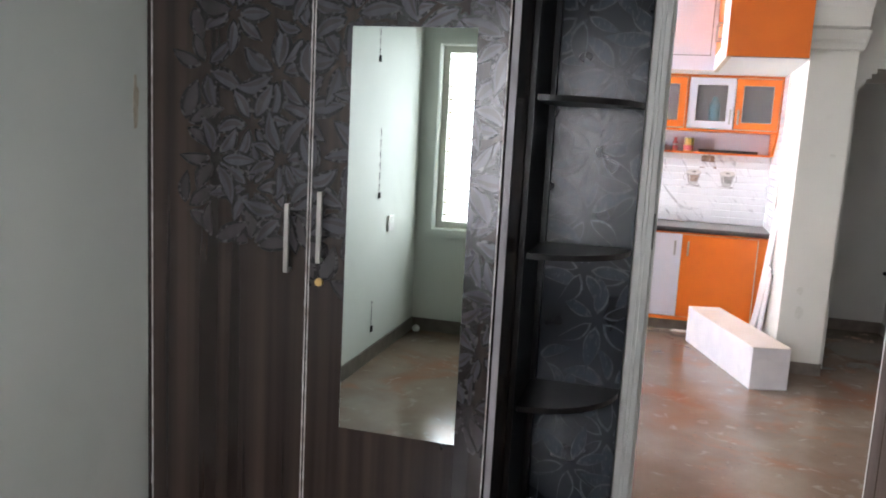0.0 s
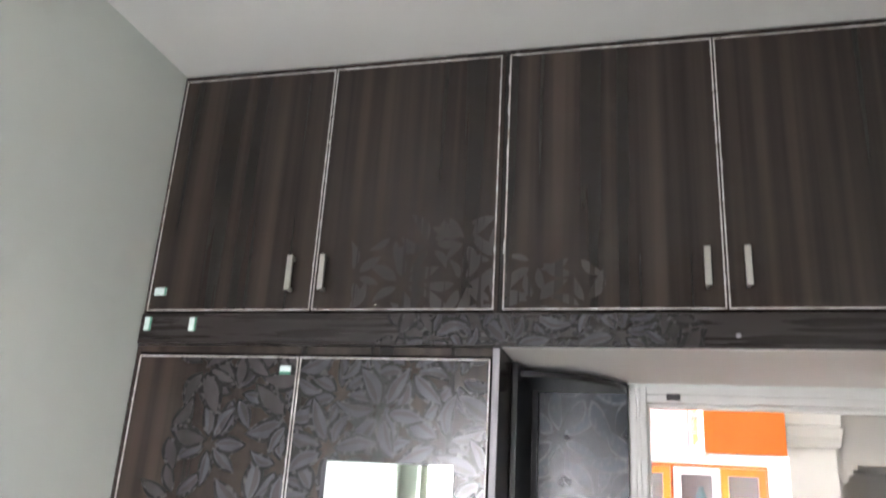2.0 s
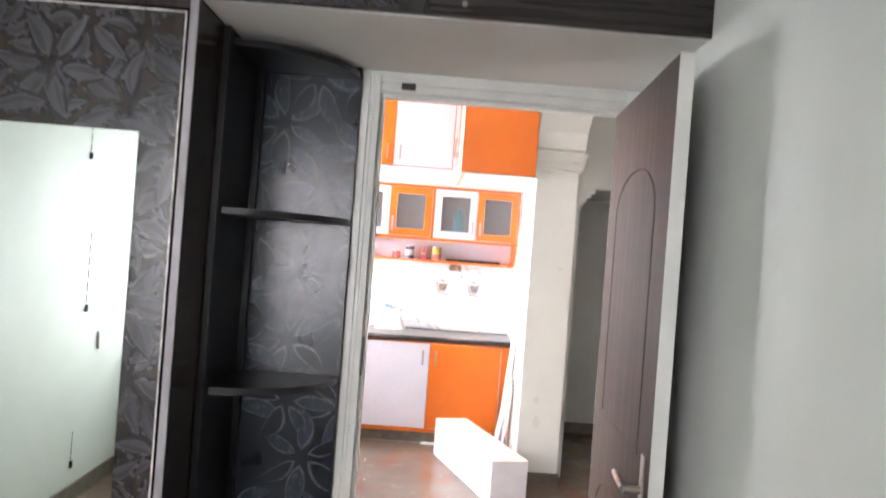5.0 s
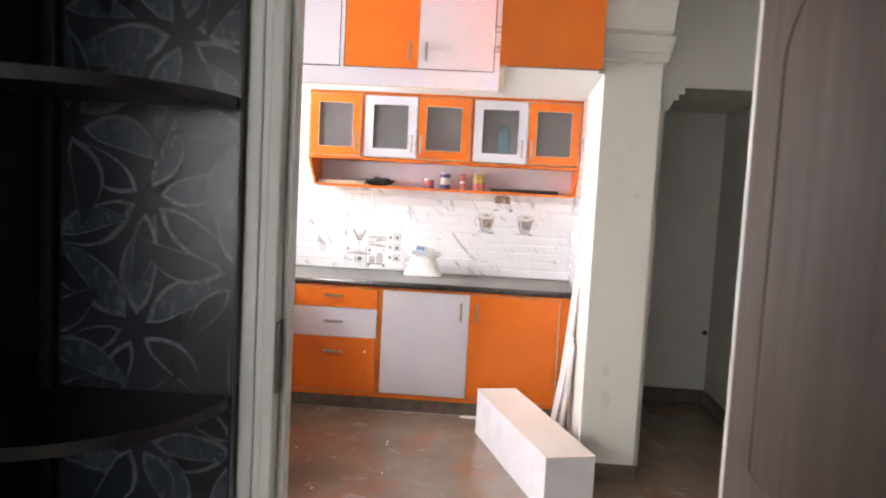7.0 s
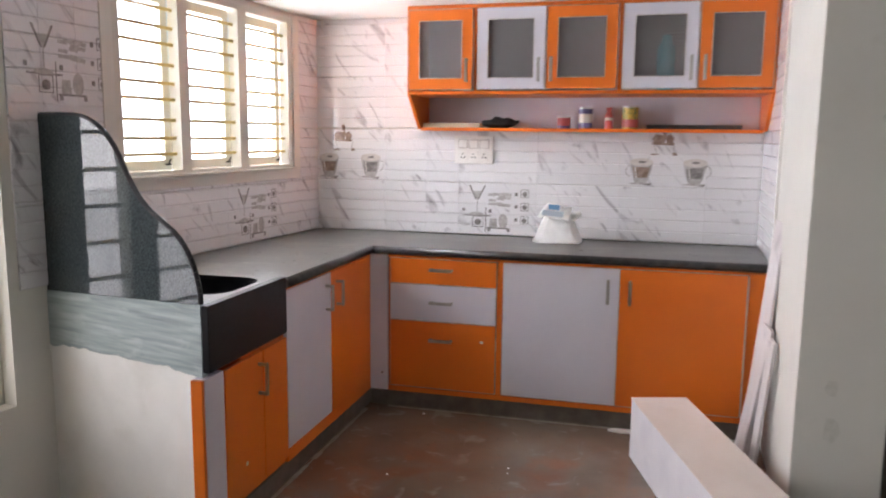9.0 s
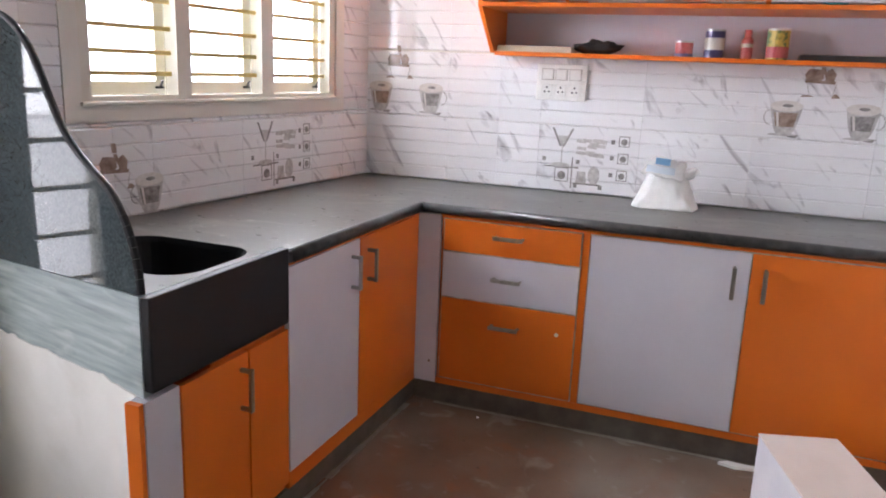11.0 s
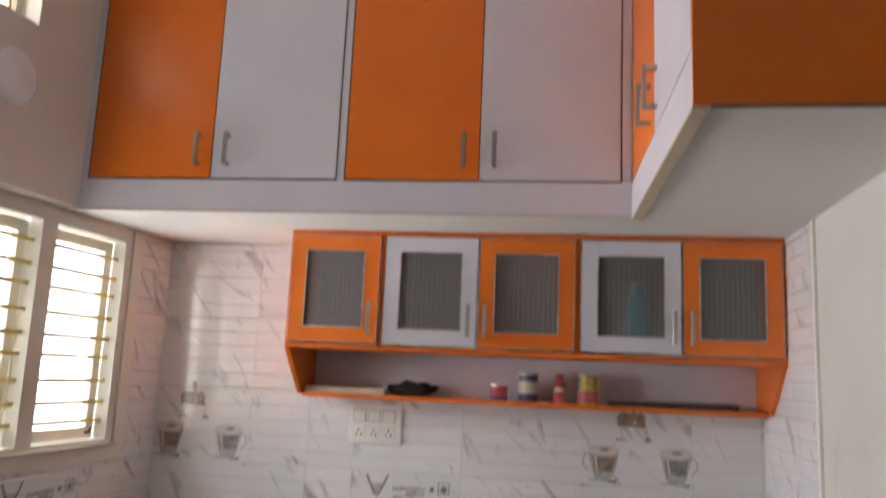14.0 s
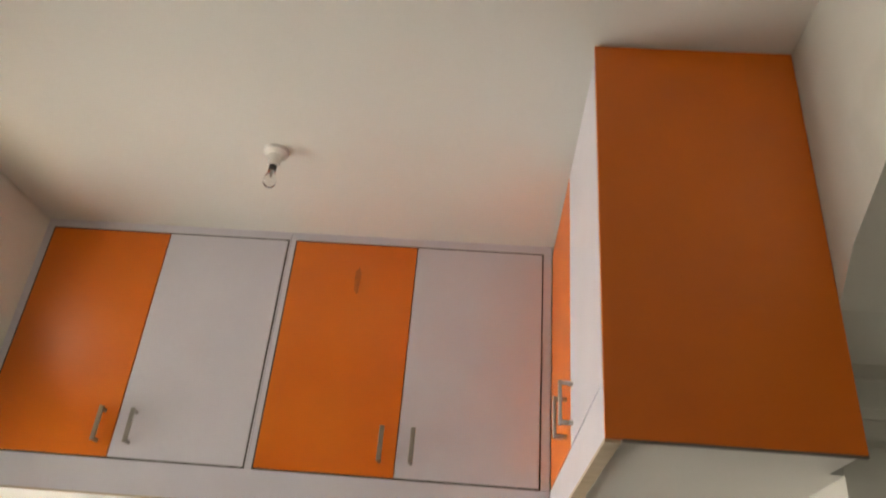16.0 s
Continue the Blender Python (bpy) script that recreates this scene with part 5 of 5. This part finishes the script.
def sack():
    s = thing("plastic_sack", (0.25, 9.26, 0.885), "white plastic sack of powder folded at the top", "bag")
    bm = bmesh.new()
    rings, n = [], 56
    for j in range(15):
        h = j / 14
        ring = []
        for i in range(n):
            a = 2 * math.pi * i / n
            c, d = math.cos(a), math.sin(a)
            pw = 0.55 + 0.3 * h
            wx = 0.134 - 0.060 * h ** 1.25 + 0.010 * max(0, 1 - h * 4)
            wy = 0.084 - 0.048 * h
            q = Vector((c * 1.5, d * 1.5, h * 1.8))
            fold = 1 + 0.12 * noise.noise(q) + 0.20 * (abs(noise.noise(Vector((c * 3.2, d * 3.2, h * 1.1 + 5)))) - 0.2)
            ring.append(bm.verts.new((0.258 + math.copysign(abs(c) ** pw, c) * wx * fold - 0.01 * h, 9.262 + math.copysign(abs(d) ** pw, d) * wy * fold, 0.886 + 0.162 * h + (0.012 * noise.noise(q * 2.5) if j else 0))))
        rings.append(ring)
    for r0, r1 in zip(rings, rings[1:]):
        for i in range(n):
            bm.faces.new((r0[i], r0[(i + 1) % n], r1[(i + 1) % n], r1[i]))
    bm.faces.new(rings[-1])
    bm.faces.new(rings[0][::-1])
    part("body", bm, M_BAG, s, smooth=True)
    bm = bmesh.new()
    bmesh.ops.create_grid(bm, x_segments=14, y_segments=6, size=1.0)
    for v in bm.verts:
        x, y = v.co.x, v.co.y
        v.co = Vector((0.246 + x * (0.080 - 0.010 * y) + 0.014 * y + 0.010 * noise.noise(Vector((y * 2, x, 3))), 9.225 + y * 0.03 + 0.012 * noise.noise(Vector((x * 2, y * 2, 4))), 1.065 + y * 0.034 + 0.014 * noise.noise(Vector((x * 3, y * 2, 9))) - 0.012 * x))
    bmesh.ops.solidify(bm, geom=bm.faces[:], thickness=0.006)
    ear = bmesh.new()
    bmesh.ops.create_icosphere(ear, subdivisions=3, radius=1.0)
    for v in ear.verts:
        c = v.co.copy()
        v.co = Vector((0.345 + c.x * 0.040 + 0.015 * noise.noise(c * 2), 9.25 + c.y * 0.02, 1.04 + c.z * 0.024 + 0.3 * c.x * 0.045 + 0.01 * noise.noise(c * 3)))
    part("corner", ear, M_BAG, s, smooth=True)
    part("folded_top", bm, M_BAG, s, smooth=True)
    bm = bmesh.new()
    prism(bm, [(0.165, 1.045), (0.285, 1.035), (0.288, 1.066), (0.168, 1.075)], 9.196, 9.200, "y")
    part("label", bm, M_PALEBLUE, s, "pale blue printed label")
    bm = bmesh.new()
    prism(bm, [(0.20, 1.078), (0.262, 1.072), (0.264, 1.102), (0.202, 1.106)], 9.214, 9.218, "y")
    part("label", bm, M_BLUE, s, "blue printed patch")


sack()


def long_box():
    b = thing("long_box", (1.009, 7.85, 0), "long pale plywood box lying on the floor", "box")
    m = Matrix.Translation((1.009, 7.852, 0)) @ Matrix.Rotation(math.atan2(0.352, 1.172), 4, "Z")
    part("shell", boxes((-0.128, 0.128, -0.612, 0.612, 0.0, 0.281), bevel=0.003), M_BOXSIDE, b, m=m)
    part("lid", boxes((-0.130, 0.130, -0.614, 0.614, 0.281, 0.287), bevel=0.001), M_BOXTOP, b, "beige ply face", m=m)


long_box()


def planks():
    for k, (bx, by, tx, ty, tz, w) in enumerate(((1.232, 8.560, 1.334, 8.52, 1.12, 0.14), (1.205, 8.520, 1.300, 8.45, 0.655, 0.13), (1.245, 8.385, 1.296, 8.30, 0.63, 0.075))):
        p = thing("leaning_plank", (bx, by, 0), "pale plywood strip leaning against the kitchen wall", "plank", "planks leaning on the wall")
        a, t = Vector((bx, by, 0.004)), Vector((tx - 0.012, ty, tz))
        up = (t - a).normalized()
        along = Vector((0.15, -1, 0.0))
        along = (along - up * along.dot(up)).normalized()
        nrm = up.cross(along)
        m = Matrix((( along.x, nrm.x, up.x, a.x), (along.y, nrm.y, up.y, a.y), (along.z, nrm.z, up.z, a.z), (0, 0, 0, 1)))
        part("board", boxes((-w / 2, w / 2, -0.007, 0.007, 0, (t - a).length), bevel=0.002), M_PLANK, p, m=m)


planks()


def paint_dab(x, y, z, out, label, r=0.009, mat=M_WHITE):
    d = thing("paint_dab", (x, y, z), label, "paint spot", "paint spots on the cabinets")
    bm = bmesh.new()
    o = Vector(out)
    rod(bm, Vector((x, y, z)), Vector((x, y, z)) + o * 0.0015, r, 9)
    part("spot", bm, mat, d)


paint_dab(-0.075, YB - 0.018, 0.40, (0, -1, 0), "white paint spot on the lowest orange drawer")
paint_dab(0.592, YF - 0.008, 2.292, (0, -1, 0), "pale paint spot on the dark valance board", 0.008, M_LIP)
paint_dab(-0.635, YB - 0.010, 0.185, (0, -1, 0), "reddish-grey paint spot on the corner panel", 0.006, M_BROWNINK)
paint_dab(-0.697, 7.36, 0.235, (1, 0, 0), "white paint spot on the orange sink door")
rnd = random.Random(12)
for k in range(9):
    x, y = rnd.uniform(-0.5, 0.95), rnd.uniform(7.0, 8.68)
    c = thing("plaster_crumb", (x, y, 0), "small white plaster crumb on the kitchen floor", "debris", "crumbs on the floor")
    bm = bmesh.new()
    bmesh.ops.create_icosphere(bm, subdivisions=1, radius=rnd.uniform(0.003, 0.007))
    for v in bm.verts:
        v.co = Vector((x + v.co.x * rnd.uniform(0.7, 1.6), y + v.co.y * rnd.uniform(0.7, 1.3), 0.003 + v.co.z * 0.5))
    part("crumb", bm, M_PLASTER, c)
cr = thing("plaster_scrap", (0.66, 8.70, 0), "flat white plaster scrap beside the plinth", "debris")
bm = bmesh.new()
prism(bm, [(0.60, 8.69), (0.66, 8.675), (0.73, 8.69), (0.74, 8.71), (0.63, 8.712)], 0.0, 0.012, "z")
part("scrap", bm, M_PLASTER, cr)

gl = thing("floor_joint", (0.3, 8.66, 0), "pale mortar line in the floor along the plinth", "floor joint", kind="structure")
bm = bmesh.new()
for i in range(26):
    x, k = -0.60 + 0.07 * i, 0.009 + 0.010 * noise.noise(Vector((i * 0.7, 2, 1)))
    box(bm, x, x + 0.0702, 8.730 - k, 8.730 + k, -0.001, 0.0015)
for i in range(22):
    y, k = 7.12 + 0.07 * i, 0.009 + 0.010 * noise.noise(Vector((i * 0.7, 7, 3)))
    box(bm, -0.698 - k, -0.698 + k, y, y + 0.0702, -0.001, 0.0013)
part("mortar", bm, M_MORTAR, gl)
cap = thing("paper_scrap", (-1.36, 1.06, 0), "crumpled white paper scrap on the bedroom floor", "litter")
bm = bmesh.new()
bmesh.ops.create_icosphere(bm, subdivisions=2, radius=1.0)
for v in bm.verts:
    k = 1 + 0.4 * noise.noise(v.co * 2.3)
    v.co = Vector((-1.375 + v.co.x * 0.03 * k, 1.06 + v.co.y * 0.03 * k, 0.03 + v.co.z * 0.03 * k))
part("scrap", bm, M_WHITE, cap)

lump = thing("cement_lump", (1.318, 8.742, 0.868), "small lump of pale cement at the worktop end", "debris")
bm = bmesh.new()
bmesh.ops.create_icosphere(bm, subdivisions=2, radius=1.0)
for v in bm.verts:
    k = 1 + 0.35 * noise.noise(v.co * 1.9)
    v.co = Vector((1.316 + v.co.x * 0.013 * k, 8.736 + v.co.y * 0.016 * k, 0.866 + v.co.z * 0.022 * k))
part("lump", bm, M_PLASTER, lump)

# ---------------------------------------------------------------- tiles, last
TW, TH = 0.479, 0.318


def tile_mesh(w, h):
    """A glazed tile with cushioned horizontal bands; its corner is at the origin, its face looks to -y."""
    bm = bmesh.new()
    n = max(1, round(h / (TH / 5)))
    bh, g, e = h / n, 0.0048, 0.0006
    for i in range(n):
        z0, z1 = i * bh + (e if i == 0 else 0), (i + 1) * bh - (e if i == n - 1 else 0)
        ys = ((z0, -0.0035), (z0 + g, -0.0082), (z1 - g, -0.0082), (z1, -0.0035))
        cols = [[bm.verts.new((x, yy, z)) for z, yy in ys] for x in (e, w - e)]
        for j in range(3):
            bm.faces.new((cols[0][j], cols[1][j], cols[1][j + 1], cols[0][j + 1]))
        for x in (0, 1):
            c = cols[x]
            b0, b1 = bm.verts.new((c[0].co.x, 0, z0)), bm.verts.new((c[0].co.x, 0, z1))
            bm.faces.new((b0, c[0], c[1], c[2], c[3], b1))
    data = bpy.data.meshes.new("tile")
    bmesh.ops.recalc_face_normals(bm, faces=bm.faces)
    bm.to_mesh(data)
    bm.free()
    data.materials.append(M_TILE)
    return data


TILES = {}


def tile(parent, w, h, m):
    key = (round(w, 3), round(h, 3))
    if key not in TILES:
        TILES[key] = tile_mesh(w, h)
    ob = new("tile", TILES[key])
    ob.parent = parent
    ob.matrix_basis = m


def tiling(parent, u0, u1, z0, z1, joint, place, holes=()):
    us = sorted({u0, u1, *[joint + TW * i for i in range(-8, 9) if u0 < joint + TW * i < u1], *[h[i] for h in holes for i in (0, 1) if u0 < h[i] < u1]})
    zs = sorted({z0, z1, *[0.887 + TH * i for i in range(9) if z0 < 0.887 + TH * i < z1], *[h[i] for h in holes for i in (2, 3) if z0 < h[i] < z1]})
    for a, b in zip(us, us[1:]):
        for c, d in zip(zs, zs[1:]):
            if b - a > 0.012 and d - c > 0.012 and not any(h[0] <= (a + b) / 2 <= h[1] and h[2] <= (c + d) / 2 <= h[3] for h in holes):
                tile(parent, b - a, d - c, place(a, b, c))


tiling(wall_back, -1.31, 1.354, 0.887, 2.190, -0.379, lambda a, b, c: Matrix.Translation((a, 9.438, c)), holes=[(-0.588, 1.336, 1.53, 2.19)])
# on the window wall the tile's x runs back along the wall, its face looks into the room
FLIP = Matrix.Rotation(radians(180), 4, "Z")
tiling(wall_left, 0.010, 2.255, 0.887, 2.190, 0.49, lambda a, b, c: LW @ Matrix.Translation((b, 0.002, c)) @ FLIP, holes=[(0.235, 1.80, 1.222, 2.2), (1.62, 2.10, -1, 0.8)])
RW = Matrix.Translation((1.3565, 9.43, 0)) @ Matrix.Rotation(math.atan2(-1.665, -0.069), 4, "Z")
tiling(wall_right, 0.0, 0.72, 0.887, 2.190, 0.45, lambda a, b, c: RW @ Matrix.Translation((a, -0.001, c)))
bm = bmesh.new()
box(bm, 0.722, 0.745, -0.010, 0.0, 0.885, 2.19)
setting("trim", bm, M_KWALL, "thin plaster edge beside the tiles", "trim", RW)


# printed motifs fired on the tiles
def disc(bm, x, z, rx, rz, y, n=18, a0=0.0, a1=360.0):
    vs = [bm.verts.new((x + rx * math.cos(radians(a0 + (a1 - a0) * i / n)), y, z + rz * math.sin(radians(a0 + (a1 - a0) * i / n)))) for i in range(n if a1 - a0 >= 360 else n + 1)]
    bm.faces.new(vs)


def poly(bm, pts, y):
    bm.faces.new([bm.verts.new((x, y, z)) for x, z in pts])


def cup(parent, x, z, mat, m, flip=1):
    """A printed glass cup about 0.13 m tall, (x, z) its foot."""
    y = -0.0088

    def body(bm, k, lo, hi, dy):
        w = lambda h: k * (0.030 + 0.035 * (h / 0.12) ** 0.62)
        hs = [lo + (hi - lo) * i / 9 for i in range(10)]
        poly(bm, [(x - w(h), z + h) for h in hs] + [(x + w(h), z + h) for h in reversed(hs)], y - dy)
    bm = bmesh.new()
    body(bm, 1.0, 0.0, 0.12, 0.0)
    for i in range(10):
        a, b = radians(90 + 18 * i), radians(108 + 18 * i)
        rod(bm, (x - flip * 0.058 + flip * 0.028 * math.cos(a), y, z + 0.07 + 0.033 * math.sin(a)), (x - flip * 0.058 + flip * 0.028 * math.cos(b), y, z + 0.07 + 0.033 * math.sin(b)), 0.0025, 5)
    disc(bm, x, z - 0.004, 0.064, 0.006, y - 0.0001)
    tagged(part("cup_print", bm, M_PALEINK, parent, m=m), kind="stuff")
    bm = bmesh.new()
    body(bm, 0.80, 0.030, 0.090, 0.0004)
    tagged(part("cup_print", bm, mat, parent, m=m), kind="stuff")
    bm = bmesh.new()
    disc(bm, x, z + 0.118, 0.066, 0.024, y - 0.0006)
    poly(bm, [(x - 0.030, z + 0.03), (x - 0.022, z + 0.03), (x - 0.030, z + 0.09), (x - 0.040, z + 0.09)], y - 0.0006)
    tagged(part("cup_print", bm, M_FOAMINK, parent, m=m), kind="stuff")
    bm = bmesh.new()
    disc(bm, x + 0.004, z + 0.120, 0.022, 0.007, y - 0.0008)
    poly(bm, [(x + 0.01, z - 0.012), (x + 0.058, z - 0.002), (x + 0.05, z - 0.016)], y - 0.0003)
    tagged(part("cup_print", bm, M_GREYINK, parent, m=m), kind="stuff")


def moka(parent, x, z, m):
    y = -0.0088
    bm = bmesh.new()
    poly(bm, [(x - 0.052, z + 0.052), (x - 0.010, z + 0.050), (x + 0.012, z + 0.066), (x + 0.006, z + 0.102), (x - 0.046, z + 0.106), (x - 0.062, z + 0.082)], y)
    poly(bm, [(x + 0.018, z + 0.054), (x + 0.052, z + 0.052), (x + 0.058, z + 0.086), (x + 0.040, z + 0.108), (x + 0.022, z + 0.100)], y - 0.0001)
    poly(bm, [(x - 0.058, z + 0.048), (x + 0.058, z + 0.044), (x + 0.062, z + 0.056), (x - 0.058, z + 0.062)], y - 0.0002)
    poly(bm, [(x - 0.006, z + 0.115), (x + 0.014, z + 0.115), (x + 0.010, z + 0.148), (x - 0.010, z + 0.150)], y)
    poly(bm, [(x - 0.004, z + 0.112), (x + 0.012, z + 0.112), (x + 0.042, z + 0.052), (x + 0.026, z + 0.052)], y - 0.0004)
    poly(bm, [(x - 0.07, z - 0.012), (x - 0.015, z - 0.010), (x - 0.03, z - 0.004), (x - 0.06, z - 0.004)], y)
    poly(bm, [(x + 0.05, z - 0.014), (x + 0.085, z - 0.012), (x + 0.07, z + 0.004), (x + 0.058, z + 0.004)], y)
    tagged(part("pot_print", bm, M_BROWNINK, parent, m=m), kind="stuff")
    bm = bmesh.new()
    for a, b, c, d in ((x - 0.05, z + 0.048, x - 0.036, z + 0.0), (x + 0.064, z + 0.045, x + 0.054, z + 0.0)):
        poly(bm, [(a - 0.002, b), (a + 0.002, b), (c + 0.002, d), (c - 0.002, d)], y)
    tagged(part("pot_print", bm, M_PALEINK, parent, m=m), kind="stuff")


def cafe(parent, x, z, m):
    """The printed cafe motif, 0.46 m by 0.29 m, (x, z) its lower left corner."""
    y, rnd = -0.0088, random.Random(5)
    bm = bmesh.new()
    poly(bm, [(x + 0.05, z + 0.285), (x + 0.062, z + 0.285), (x + 0.10, z + 0.20), (x + 0.09, z + 0.20)], y)
    poly(bm, [(x + 0.145, z + 0.285), (x + 0.157, z + 0.285), (x + 0.115, z + 0.20), (x + 0.105, z + 0.20)], y)
    for a, b, c, d in ((0.02, 0.19, 0.098, 0.105), (0.155, 0.161, 0.0, 0.15), (0.165, 0.30, 0.022, 0.030)):
        poly(bm, [(x + a, z + c), (x + b, z + c), (x + b, z + d), (x + a, z + d)], y - 0.0002)
    for a, c in ((0.01, 0.125), (0.335, 0.225), (0.335, 0.15), (0.335, 0.07), (0.17, 0.005), (0.29, 0.005), (0.175, 0.12)):
        poly(bm, [(x + a, z + c), (x + a + 0.018, z + c), (x + a + 0.018, z + c + 0.02), (x + a, z + c + 0.02)], y)
    tagged(part("cafe_print", bm, M_GREYINK, parent, m=m), kind="stuff")
    bm = bmesh.new()
    poly(bm, [(x + 0.072, z + 0.25), (x + 0.135, z + 0.25), (x + 0.106, z + 0.19)], y + 0.0002)
    poly(bm, [(x + 0.101, z + 0.11), (x + 0.107, z + 0.11), (x + 0.107, z + 0.2), (x + 0.101, z + 0.2)], y)
    disc(bm, x + 0.10, z + 0.11, 0.045, 0.012, y - 0.0004)
    for i in range(16):
        a, c = rnd.uniform(0.17, 0.27), rnd.uniform(0.15, 0.235)
        poly(bm, [(x + a, z + c), (x + a + 0.045, z + c - 0.004), (x + a + 0.048, z + c + 0.012), (x + a + 0.004, z + c + 0.014)], y - 0.0001 * i)
    poly(bm, [(x + 0.18, z + 0.03), (x + 0.23, z + 0.03), (x + 0.225, z + 0.085), (x + 0.185, z + 0.085)], y)
    disc(bm, x + 0.265, z + 0.07, 0.028, 0.045, y)
    tagged(part("cafe_print", bm, M_PALEINK, parent, m=m), kind="stuff")
    bm = bmesh.new()
    for a, c, s in ((0.37, 0.215, 0.05), (0.37, 0.135, 0.05), (0.37, 0.055, 0.05), (0.075, 0.03, 0.068)):
        strips(bm, x + a, x + a + s, z + c, z + c + s, y - 0.0006, y, 0.004)
        disc(bm, x + a + s / 2, z + c + s * 0.45, s * 0.3, s * 0.3, y - 0.0004)
    tagged(part("cafe_print", bm, M_BROWNINK if m is None else M_GREYINK, parent, m=m), kind="stuff")


BK = Matrix.Translation((0, 9.438, 0))
LWT = LW @ Matrix.Translation((0, 0.002, 0)) @ FLIP
for x in (0.0, 1.86):
    cup(wall_back, -1.232 if x == 0 else 0.700, 1.228, M_BROWNINK, BK)
    cup(wall_back, -0.952 if x == 0 else 0.995, 1.228, M_GREYINK, BK, -1)
    moka(wall_back, -1.135 if x == 0 else 0.815, 1.40, BK)
cafe(wall_back, -0.365, 0.905, BK)
cafe(wall_left, -0.93, 0.905, LWT)
cafe(wall_left, -2.19, 1.60, LWT)
cup(wall_left, -1.47, 0.892, M_GREYINK, LWT)
moka(wall_left, -1.62, 1.0, LWT)
